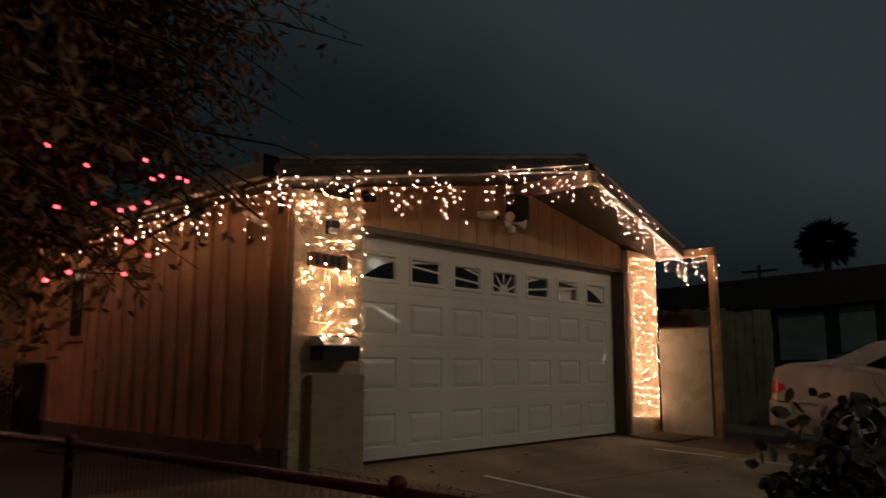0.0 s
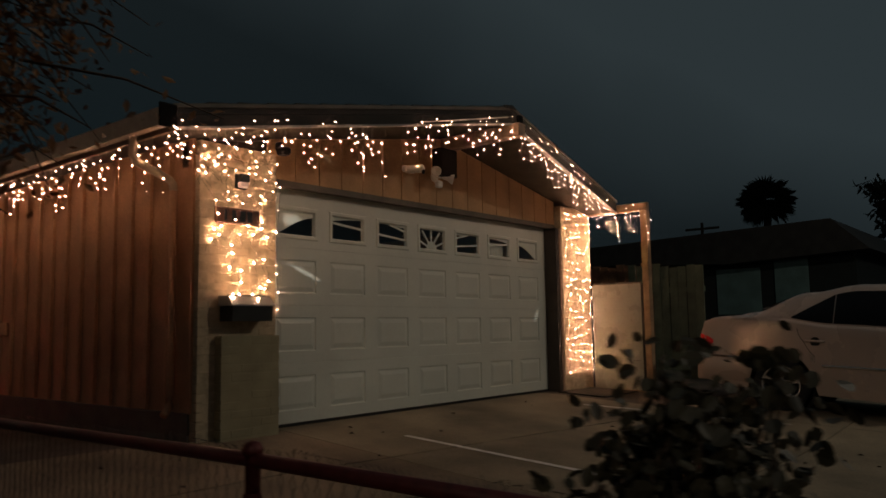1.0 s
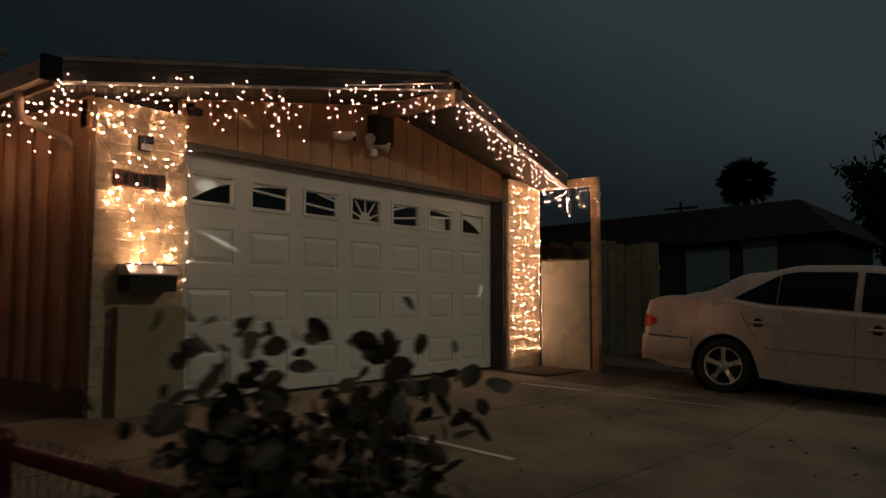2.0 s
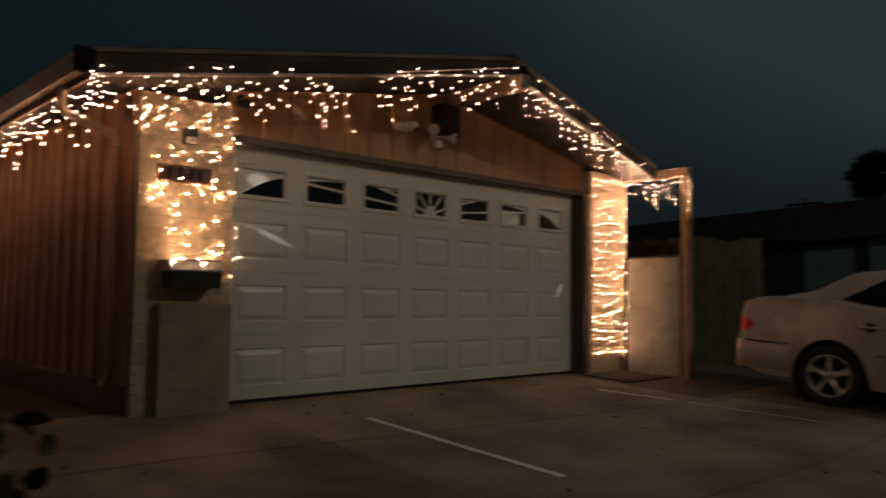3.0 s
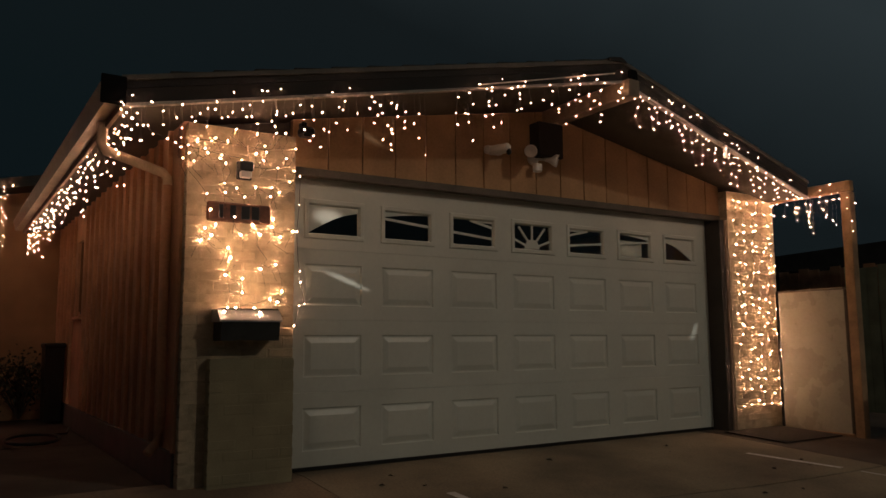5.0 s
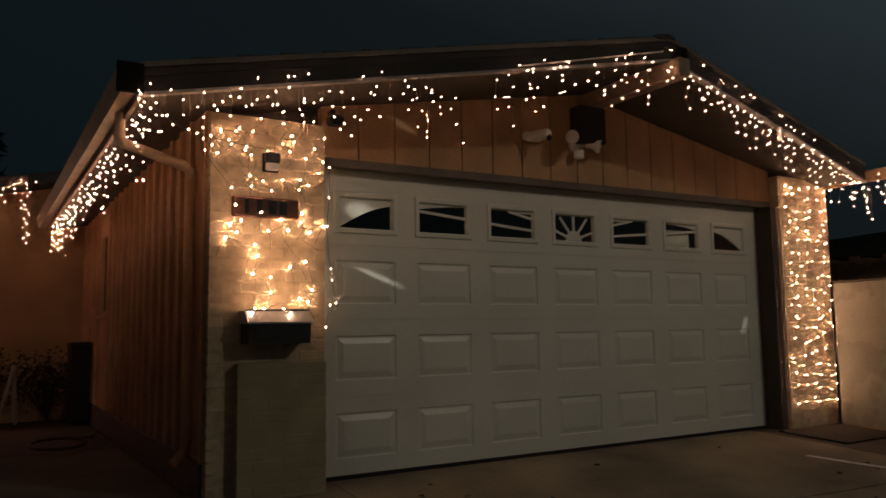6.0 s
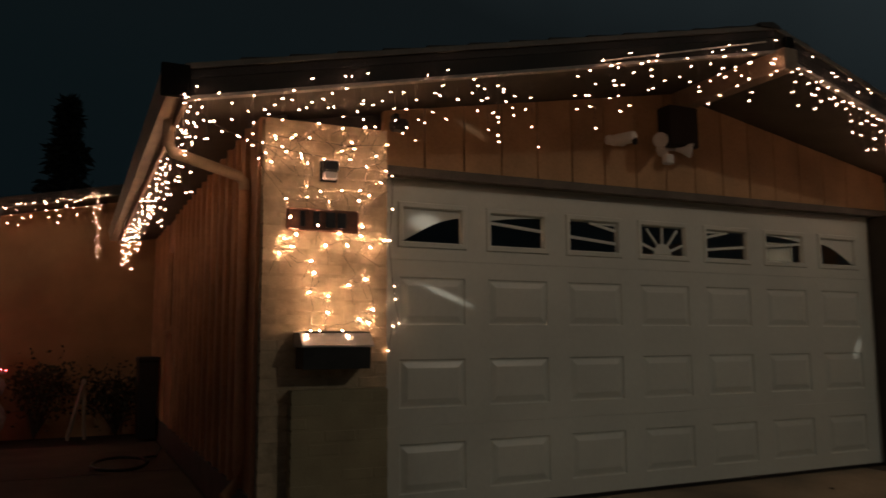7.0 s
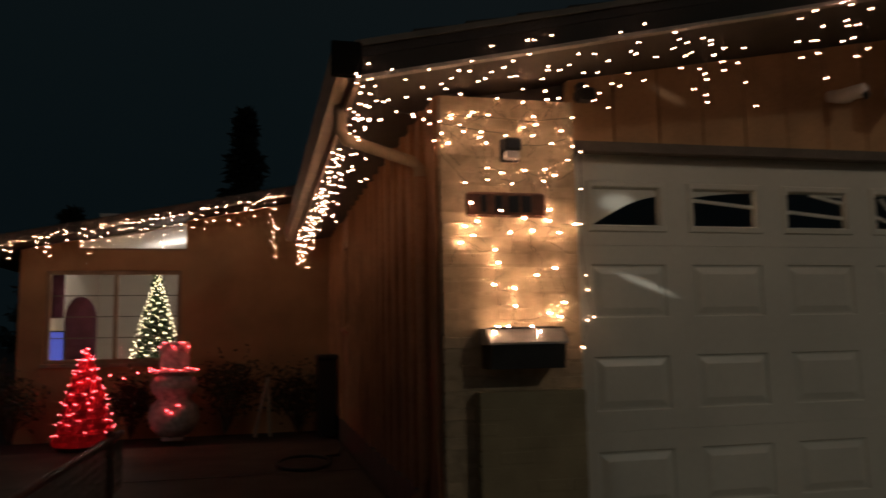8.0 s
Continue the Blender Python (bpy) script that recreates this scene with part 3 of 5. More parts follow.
# brick piers
def pier(x0, x1, z1, y1=0.30, y0=0.0, label="pier of pale buff bricks", face=M_BRICK, bed=M_MORTAR):
    core = part("brick_pier", boxed(x0 + 0.006, x1 - 0.006, y0 + 0.0010, y1, -0.12, z1), bed, house, label)
    full = box_mesh("brick", 0, 0.194, 0, 0.09, 0, 0.066, face, 0.005)
    half = box_mesh("brick", 0, 0.094, 0, 0.09, 0, 0.066, face, 0.005)
    rng = random.Random(int(x0 * 7))
    row, z = 0, -0.09
    while z + 0.066 < z1:
        x = x0
        first = row % 2
        while x < x1 - 0.04:
            left = x1 - x
            me, w = (half, 0.094) if (first and x == x0) else (full, 0.194)
            sc = 1.0
            if w > left:
                sc = left / w
            y = y0 + rng.uniform(-0.0015, 0.0015)
            piece("brick", me, core, Matrix.Translation((x, y, z)) @ Matrix.Diagonal((sc, 1, 1, 1)))
            x += w * sc + 0.010
            first = 0
        # returns on the outer side
        row += 1
        z += 0.0762
    return core


pier(XL, -0.002, 2.46)
pier(-0.632, -0.028, 0.822, 0.0, -0.090, "projecting olive painted brick footing below the mailbox", M_PLINTH, M_PLINTH)
part("jamb_casing", boxed(4.986, 5.028, 0.004, 0.30, -0.04, 2.232, 0.004), M_BEAM, house)
pier(5.03, XR, 2.56)

# ---- the main house behind ----
main = thing("main_house", "tan stucco house wing with a lit window under a sloping eave", "house")
WY = 6.40
WX0, WX1, WZ0, WZ1 = -4.32, -2.72, 0.88, 2.04   # window
TX0, TX1, TZ0 = -3.95, -2.67, 2.325             # clerestory
def wing_z(x):
    return 2.32 + 0.20 * (x + 5.2)
for a in ((-4.62, WX0, -0.1, 2.30), (WX0, WX1, -0.1, WZ0), (WX0, WX1, WZ1, 2.30), (WX1, XL + 0.03, -0.1, 2.30)):
    part("wall", boxed(a[0], a[1], WY, WY + 0.15, a[2], a[3]), M_STUCCO, main)
part("wall", prism(bmesh.new(), [(-4.62, WY, 2.30), (TX0, WY, 2.30), (TX0, WY, wing_z(TX0) - 0.14), (-4.62, WY, wing_z(-4.62) - 0.14)], (0, 0, 0), (0, 0.15, 0)), M_STUCCO, main)
part("wall", prism(bmesh.new(), [(TX1, WY, 2.30), (2.5, WY, 2.30), (2.5, WY, wing_z(2.5) - 0.14), (TX1, WY, wing_z(TX1) - 0.14)], (0, 0, 0), (0, 0.15, 0)), M_STUCCO, main)
part("wall", boxed(-4.62, -4.47, WY + 0.15, 11.0, -0.1, 2.45), M_STUCCO, main)
for nm, z0, z1, mt in (("roof", -0.045, 0.0, M_SHINGLE), ("soffit", -0.135, -0.05, M_SOFFIT)):
    bm = bmesh.new()
    a, b = -5.2, XM
    prism(bm, [(a, 5.86, wing_z(a) + z0), (b, 5.86, wing_z(b) + z0), (b, 5.86, wing_z(b) + z1), (a, 5.86, wing_z(a) + z1)], (0, 0, 0), (0, 6.0, 0))
    part(nm, bm, mt, main)
bm = bmesh.new()
prism(bm, [(-5.2, 5.83, wing_z(-5.2) - 0.14), (XM, 5.83, wing_z(XM) - 0.14), (XM, 5.83, wing_z(XM) - 0.01), (-5.2, 5.83, wing_z(-5.2) - 0.01)], (0, 0, 0), (0, 0.028, 0))
part("fascia", bm, M_DARKTRIM, main)
win = part("window", boxed(WX0 + 0.05, WX1 - 0.05, WY + 0.06, WY + 0.066, WZ0 + 0.05, WZ1 - 0.05), M_GLASS, main, "lit sliding window with pale frame")
win.visible_shadow = False
for a in ((WX0, WX0 + 0.05, WZ0, WZ1), (WX1 - 0.05, WX1, WZ0, WZ1), (WX0 + 0.05, WX1 - 0.05, WZ0, WZ0 + 0.05), (WX0 + 0.05, WX1 - 0.05, WZ1 - 0.05, WZ1), (-3.535, -3.485, WZ0 + 0.05, WZ1 - 0.05)):
    part("window_frame", boxed(a[0], a[1], WY + 0.02, WY + 0.10, a[2], a[3], 0.004), M_BEAM, win)
for k in range(1, 4):
    zz = WZ0 + 0.05 + k * (WZ1 - WZ0 - 0.1) / 4
    part("glazing_bar", boxed(WX0 + 0.05, WX1 - 0.05, WY + 0.068, WY + 0.075, zz - 0.006, zz + 0.006), M_GREYTRIM, win)
part("window_sill", boxed(WX0 - 0.04, WX1 + 0.04, WY - 0.04, WY + 0.02, WZ0 - 0.05, WZ0, 0.005), M_BEAM, win)
cl = part("clerestory", prism(bmesh.new(), [(TX0, WY + 0.06, TZ0), (TX1, WY + 0.06, TZ0), (TX1, WY + 0.06, wing_z(TX1) - 0.16), (TX0, WY + 0.06, wing_z(TX0) - 0.16)], (0, 0, 0), (0, 0.006, 0)), M_GLASS, main, "sloping clerestory pane lit from inside")
cl.visible_shadow = False
part("clerestory_sill", boxed(TX0, TX1, WY + 0.005, WY + 0.10, 2.301, TZ0, 0.003), M_BEAM, cl)
# the room inside
part("room_wall", boxed(-4.46, -0.6, 10.4, 10.5, -0.1, 3.4), M_ROOM, main)
part("room_wall", boxed(-0.62, -0.5, WY + 0.16, 10.39, -0.1, 3.4), M_ROOM, main)
part("room_wall", boxed(-4.465, -4.44, WY + 0.16, 10.39, -0.1, 2.44), M_ROOM, main)
part("room_floor", boxed(-4.43, -0.63, WY + 0.16, 10.39, -0.12, -0.02), M_PLANK, main)
bm = bmesh.new()
prism(bm, [(-4.43, WY + 0.17, wing_z(-4.43) - 0.16), (-0.63, WY + 0.17, wing_z(-0.63) - 0.16), (-0.63, WY + 0.17, wing_z(-0.63) - 0.14), (-4.43, WY + 0.17, wing_z(-4.43) - 0.14)], (0, 0, 0), (0, 4.2, 0))
part("room_ceiling", bm, M_ROOM, main)

# arch and curtain seen through the far window
arch = bmesh.new()
out = [(-4.36, 7.6, -0.02)] + [(-4.16 - 0.20 * math.cos(t), 7.6, 1.46 + 0.32 * math.sin(t)) for t in [math.pi * k / 10 for k in range(11)]] + [(-3.96, 7.6, -0.02)]
prism(arch, out, (0, 0, 0), (0, 0.10, 0))
tagged(mesh_ob("armchair", arch, M_PURPLE), "tall purple arched chair back inside the lit room", "chair")
bm = bmesh.new()
for k in range(8):
    tube(bm, [(-4.28 + k * 0.018, WY + 0.17 + 0.015 * (k % 2), 2.0), (-4.28 + k * 0.018, WY + 0.17 + 0.015 * ((k + 1) % 2), 1.45)], 0.014, 6)
tagged(mesh_ob("curtain", bm, M_PURPLE), "short dark purple curtain hanging beside the window", "curtain")

tv = thing("television", "small blue glowing screen inside the lit room", "television")
part("screen", boxed(-4.415, -4.225, 6.945, 6.955, 0.92, 1.28, 0.002), M_SCREEN, tv)
part("case", boxed(-4.43, -4.21, 6.957, 7.01, 0.88, 1.30, 0.01), M_BLACK, tv)
part("stand", boxed(-4.43, -4.13, 6.85, 7.12, -0.02, 0.878, 0.01), M_POT, tv)

# ---- string lights ----
def bulb_mesh(name, material, r):
    bm = bmesh.new()
    bmesh.ops.create_icosphere(bm, subdivisions=1, radius=r)
    for v in bm.verts:
        v.co.z *= 1.25
    me = bpy.data.meshes.new(name)
    bm.to_mesh(me)
    bm.free()
    me.materials.append(material)
    return me


ME_BULB = bulb_mesh("bulb", M_BULB, 0.0035)
ME_NET = bulb_mesh("bulb", M_NETBULB, 0.0045)
ME_PIER = bulb_mesh("bulb", M_PIERBULB, 0.0037)
ME_ICE = bulb_mesh("bulb", M_ICEBULB, 0.0034)
ME_WING = bulb_mesh("bulb", M_WINGBULB, 0.0044)
ME_RED = bulb_mesh("bulb", M_RBULB, 0.0070)
ME_BRANCH = bulb_mesh("bulb", M_BRANCHBULB, 0.0044)
ME_CONE = bulb_mesh("bulb", M_CONEBULB, 0.0058)
ME_TREE = bulb_mesh("bulb", M_TBULB, 0.009)


def string(label, lines, bulbs, me, cable=M_CABLE, group="string lights", r=0.0018):
    top = thing("string_lights", label, "string lights", group)
    for k, l in enumerate(lines):
        if len(l) > 1:
            part("cable" if k == 0 else "drop_wire", tube(bmesh.new(), l, r, 4, cap=False), cable, top)
    for p in bulbs:
        piece("bulb", me, top, Matrix.Translation(p) @ pose(0, 0, 0, (p[0] * 731) % 50 - 25, (p[1] * 977) % 50 - 25, 0))
    return top


def icicles(label, start, end, step, rng, drops=(1, 3, 2, 5, 2, 4, 1, 3), gaps=(), sag=0.02, spacing=0.062, above=0.0, shape=None, me=None):
    """A run of hanging drops below a line from start to end."""
    a, b = Vector(start), Vector(end)
    L = (b - a).length
    n = int(L / step)
    main, lines, bulbs = [], [], []
    for k in range(n + 1):
        f = k / n
        p = a.lerp(b, f) if shape is None else shape(f)
        p = p + Vector((0, rng.uniform(-0.012, 0.012), rng.uniform(-0.010, 0.008) + 0.4 * sag * math.sin(k * 1.3)))
        if any(g0 < f < g1 for g0, g1 in gaps):
            main.append(p)
            continue
        main.append(p)
        if rng.random() < above:
            bulbs.append(p + Vector((rng.uniform(-0.02, 0.02), -0.01, rng.uniform(0.03, 0.10))))
        m = drops[k % len(drops)] + rng.choice((-1, 0, 0, 1))
        q, l = p.copy(), [p.copy()]
        for i in range(max(1, m)):
            q = q + Vector((rng.uniform(-0.035, 0.035), rng.uniform(-0.012, 0.012), -spacing * rng.uniform(0.55, 1.35)))
            l.append(q.copy())
            bulbs.append(q + Vector((rng.uniform(-0.02, 0.02), rng.uniform(-0.012, 0.004), 0)))
        lines.append(l)
    string(label, [main] + lines, bulbs, me or ME_ICE, M_WCABLE, "icicle light strings", 0.0010)


R = random.Random(5)


def on_rake(x0, x1, dz):
    def shape(f):
        x = x0 + (x1 - x0) * f
        return Vector((x, rake_y(x) - 0.030, roof_z(x) + dz))
    return shape


def fascia_lights(label, spots):
    """Drops below the gable's edge; each spot is a place along the gable and a height from the roof's top."""
    line, drops, bulbs = [], [], []
    for x, dz in spots:
        y = rake_y(x) - 0.040
        top = Vector((x, y + 0.012, roof_z(x) - 0.165 + R.uniform(-0.008, 0.008)))
        p = Vector((x, y + R.uniform(-0.008, 0.008), roof_z(x) + dz))
        line.append(top)
        drops.append([top, top.lerp(p, 0.5) + Vector((R.uniform(-0.02, 0.02), -0.006, 0)), p + Vector((0, 0.004, 0.006))])
        bulbs.append(p)
    string(label, [line] + drops, bulbs, ME_ICE, M_WCABLE, "icicle light strings", 0.0009)


fascia_lights("warm white icicle lights hanging at the gable's low corner", (
    (-1.35, -0.32), (-1.33, -0.34), (-1.32, -0.2), (-1.32, -0.15), (-1.31, -0.17), (-1.3, -0.31), (-1.29, -0.38), (-1.29, -0.22), (-1.26, -0.39), (-1.26,
    -0.33), (-1.26, -0.11), (-1.23, -0.23), (-1.21, -0.4), (-1.2, -0.4), (-1.17, -0.31), (-1.15, -0.16), (-1.08, -0.31), (-1.08, -0.22), (-1.05,
    -0.4), (-1, -0.27), (-0.97, -0.46), (-0.97, -0.4), (-0.97, -0.34), (-0.97, -0.19), (-0.91, -0.27), (-0.89, -0.3), (-0.86, -0.25), (-0.82, -0.34),
    (-0.82, -0.22), (-0.77, -0.23), (-0.76, -0.18), (-0.73, -0.29), (-0.69, -0.28), (-0.66, -0.25), (-0.66, -0.12), (-0.6, -0.24), (-0.57, -0.29),
    (-0.55, -0.21), (-0.54, -0.29), (-0.48, -0.12), (-0.47, -0.19), (-0.44, -0.12), (-0.41, -0.33), (-0.38, -0.29), (-0.38, -0.27), (-0.35, -0.11)))
fascia_lights("warm white icicle lights hanging from the gable's fascia", (
    (-0.32, -0.3), (-0.27, -0.28), (-0.22, -0.23), (-0.2, -0.33), (-0.19, -0.4), (-0.15, -0.48), (-0.14, -0.24), (-0.13, -0.45), (-0.13, -0.34), (-0.08,
    -0.53), (-0.07, -0.29), (-0.06, -0.41), (-0.02, -0.43), (0, -0.15), (0.03, -0.37), (0.05, -0.26), (0.07, -0.28), (0.09, -0.22), (0.11, -0.42),
    (0.12, -0.13), (0.18, -0.31), (0.27, -0.28), (0.28, -0.2), (0.3, -0.39), (0.3, -0.24), (0.33, -0.33), (0.35, -0.26), (0.36, -0.32), (0.37, -0.51),
    (0.4, -0.41), (0.43, -0.59), (0.43, -0.55), (0.43, -0.44), (0.43, -0.25), (0.44, -0.47), (0.47, -0.29), (0.47, -0.27), (0.48, -0.35), (0.53,
    -0.44), (0.53, -0.39), (0.54, -0.32), (0.61, -0.41), (0.64, -0.52), (0.64, -0.34), (0.69, -0.65)))
fascia_lights("warm white icicle lights hanging from the gable's peak", (
    (0.94, -0.35), (0.95, -0.44), (0.96, -0.23), (1.01, -0.36), (1.04, -0.43), (1.04, -0.36), (1.05, -0.2), (1.07, -0.57), (1.08, -0.29), (1.14, -0.14),
    (1.18, -0.39), (1.2, -0.18), (1.21, -0.28), (1.22, -0.31), (1.24, -0.38), (1.24, -0.2), (1.24, -0.17), (1.25, -0.48), (1.28, -0.31), (1.32,
    -0.45), (1.33, -0.11), (1.35, -0.24), (1.42, -0.18), (1.46, -0.36), (1.47, -0.17), (1.48, -0.23), (1.49, -0.27), (1.5, -0.35), (1.52, -0.17),
    (1.53, -0.14), (1.58, -0.31)))
fascia_lights("warm white icicle lights clustered over the ridge beam", (
    (1.7, -0.29), (1.76, -0.17), (1.77, -0.33), (1.78, -0.23), (1.84, -0.4), (1.84, -0.37), (1.9, -0.49), (1.93, -0.34), (1.94, -0.22), (1.96, -0.14), (2,
    -0.44), (2, -0.3), (2.03, -0.26), (2.03, -0.13), (2.04, -0.32), (2.04, -0.18), (2.09, -0.1), (2.13, -0.28), (2.13, -0.26), (2.14, -0.39), (2.18,
    -0.32), (2.22, -0.14), (2.23, -0.5), (2.23, -0.35), (2.24, -0.24), (2.25, -0.44), (2.26, -0.23), (2.29, -0.18)))
icicles("dense warm icicle lights down the gable's far slope", (2.5, 0, 0), (5.6, 0, 0), 0.070, R, (1, 3, 2, 4, 2, 3, 2, 4, 2), above=0.30, spacing=0.085, shape=on_rake(2.42, 5.75, -0.160))
icicles("dense warm icicle lights along the garage's side eave", (EL + 0.05, -0.30, 2.40), (EL + 0.05, 5.75, 2.40), 0.115, R, (2, 4, 3, 5, 3, 4, 2), spacing=0.080, me=ME_BULB)


def on_wing(f):
    x = -5.1 + (-1.50 + 5.1) * f
    return Vector((x, 5.80, wing_z(x) - 0.05))


icicles("warm icicle lights along the far wing's sloping eave", (-5.1, 5.8, 2.3), (-1.5, 5.8, 3.0), 0.070, R, (1, 2, 4, 1, 2, 3), spacing=0.085, shape=on_wing, me=ME_WING)
icicles("warm icicle lights trailing down at the roof valley", (-1.60, 5.78, 2.98), (-1.56, 5.74, 2.20), 0.060, R, (1, 1, 2), spacing=0.04)
# loose end at the gable's left corner, sweeping under the eave
sw = [Vector((EL + 0.07 + 0.011 * k * k * 0.55, -0.40 + 0.012 * k, 2.40 - 0.034 * k + 0.0013 * k * k)) for k in range(12)]
string("loose warm light string looped under the gable's corner", [sw], [p + Vector((R.uniform(-0.02, 0.02), -0.01, R.uniform(-0.02, 0.02))) for p in sw], ME_BULB)


def net(label, x0, x1, z0, z1, n, rng, y=-0.038, skip=None, me=None):
    """Lights wound up and down the face of a pier."""
    rows = int(round((n * (z1 - z0) / (x1 - x0)) ** 0.5))
    cols = max(2, int(round(n / rows)))
    pts, lines = [], []
    for c in range(cols):
        l = []
        for r in range(rows):
            f = (r + 0.5 + rng.uniform(-0.38, 0.38)) / rows
            x = x0 + (x1 - x0) * (c + 0.5 + rng.uniform(-0.42, 0.42)) / cols
            z = z0 + (z1 - z0) * f
            p = Vector((x, y - rng.uniform(0, 0.02), z))
            l.append(p)
            if skip is None or not skip(p):
                pts.append(p)
        mid = []
        for a, b in zip(l, l[1:]):
            mid += [a, a.lerp(b, 0.5) + Vector((rng.uniform(-0.05, 0.05), rng.uniform(-0.01, 0.02), 0))]
        lines.append(mid + [l[-1]])
    for r in range(0, rows, 2):
        z = z0 + (z1 - z0) * (r + 0.5) / rows
        lines.append([Vector((x0 + (x1 - x0) * k / 6, y + 0.01 - rng.uniform(0, 0.02), z + rng.uniform(-0.05, 0.05))) for k in range(7)])
    return string(label, lines, pts, me or ME_NET, M_CABLE, "pier light strings", 0.0014)


def wound(label, spots, me):
    """A string wandering over the brick from spot to spot."""
    rest = [Vector((x, -0.026 - R.uniform(0, 0.018), z)) for x, z in spots]
    pts = [rest.pop(0)]
    while rest:
        pts.append(rest.pop(min(range(len(rest)), key=lambda k: (abs(rest[k].x - pts[-1].x) * 1.8 + abs(rest[k].z - pts[-1].z)))))
    line = []
    for p, q in zip(pts, pts[1:]):
        line += [p, p.lerp(q, 0.35) + Vector((R.uniform(-0.05, 0.05), 0.006, R.uniform(-0.03, 0.03))), p.lerp(q, 0.7) + Vector((R.uniform(-0.05, 0.05), 0.008, R.uniform(-0.03, 0.03)))]
    tails = [[p, p + Vector((R.uniform(-0.06, 0.06), 0.008, -0.05)), p + Vector((R.uniform(-0.08, 0.08), 0.008, -0.12))] for p in pts]
    string(label, [line + [pts[-1]]] + tails, pts, me, M_CABLE, "pier light strings", 0.0014)


wound("warm lights wound over the top of the mailbox's brick pier", (
    (-0.32, 2.51), (-0.18, 2.51), (-0.1, 2.47), (-0.17, 2.46), (-0.47, 2.45), (-0.32, 2.43), (-0.62, 2.36), (-0.02, 2.36), (-0.53, 2.35), (-0.26, 2.35),
    (-0.74, 2.34), (-0.64, 2.34), (-0.74, 2.32), (-0.24, 2.31), (-0.32, 2.29), (-0.09, 2.28), (-0.67, 2.25), (-0.27, 2.24), (-0.8, 2.23), (-0.58,
    2.22), (-0.38, 2.22), (-0.16, 2.2), (-0.84, 2.19), (-0.54, 2.19), (-0.03, 2.19), (-0.76, 2.18), (-0.06, 2.11), (-0.54, 2.05), (-0.2, 2.05),
    (-0.32, 2.04), (-0.46, 2.02), (-0.14, 2.02), (-0.54, 1.98), (-0.21, 1.98), (-0.67, 1.96), (-0.4, 1.96)), ME_PIER)
wound("warm lights wound over the brick pier above the mailbox", (
    (-0.64, 1.85), (-0.18, 1.82), (-0.47, 1.81), (-0.33, 1.77), (-0.19, 1.76), (-0.6, 1.75), (-0.03, 1.74), (-0.67, 1.72), (-0.28, 1.7), (-0.42, 1.69),
    (-0.13, 1.69), (-0.63, 1.67), (-0.7, 1.63), (-0.51, 1.59), (-0.49, 1.52), (-0.16, 1.49), (-0.27, 1.45), (-0.52, 1.4), (-0.4, 1.38), (-0.11, 1.3),
    (-0.4, 1.28), (-0.2, 1.24), (-0.14, 1.22), (-0.47, 1.16)), ME_NET)
net("dense warm lights wound over the brick pier by the gate", 5.06, 5.84, 0.20, 2.52, 128, R, y=-0.028, me=ME_PIER)
string("warm lights lying on the mailbox lid", [[Vector((-0.57, -0.10, 1.166)), Vector((-0.2, -0.11, 1.166))]], [Vector((-0.56, -0.15, 1.142)), Vector((-0.52, -0.09, 1.170)), Vector((-0.47, -0.11, 1.170)), Vector((-0.33, -0.10, 1.170)), Vector((-0.31, -0.155, 1.138))], ME_NET)
dr = [Vector((0.02, -0.03, 2.16)), Vector((0.03, 0.0, 1.95)), Vector((0.02, 0.02, 1.75)), Vector((0.05, 0.06, 1.55)), Vector((0.10, 0.12, 1.38)), Vector((0.14, 0.14, 1.22)), Vector((0.05, 0.03, 1.20)), Vector((-0.01, -0.03, 1.05))]
string("loose warm light string dangling beside the garage door", [dr], dr[:3] + [dr[4], dr[5], dr[6], dr[7], Vector((0.08, 0.09, 1.46))], ME_BULB)
DRAPE = ((-0.12, 2.46), (-0.2, 2.31), (-0.22, 2.58), (-0.24, 2.44), (-0.34, 2.48), (-0.34, 2.34), (-0.47, 2.41), (-0.51, 2.15), (-0.52, 2.31), (-0.54, 2.08),
    (-0.63, 2.4), (-0.64, 2.46), (-0.64, 2.34), (-0.65, 2.53), (-0.68, 2.31), (-0.68, 2.23), (-0.71, 2.25), (-0.72, 2.4), (-0.75, 2.58), (-0.76,
    2.19), (-0.77, 2.48), (-0.79, 2.41), (-0.8, 2.13), (-0.84, 2.48), (-0.85, 2.41), (-0.94, 2.41), (-0.94, 2.29), (-0.96, 2.25), (-0.97, 2.15),
    (-0.97, 2.05), (-1.02, 2.33))
dl = [Vector((5.79 - R.uniform(0.0, 0.03), y, z)) for y, z in DRAPE]
string("warm lights draped from the gate's beam and post", [[Vector((5.80, p.y, 2.50)), p] for p in dl] + [[Vector((5.80, -0.02, 2.50)), Vector((5.80, -0.95, 2.52))]], dl, ME_ICE, M_WCABLE, "icicle light strings", 0.0009)

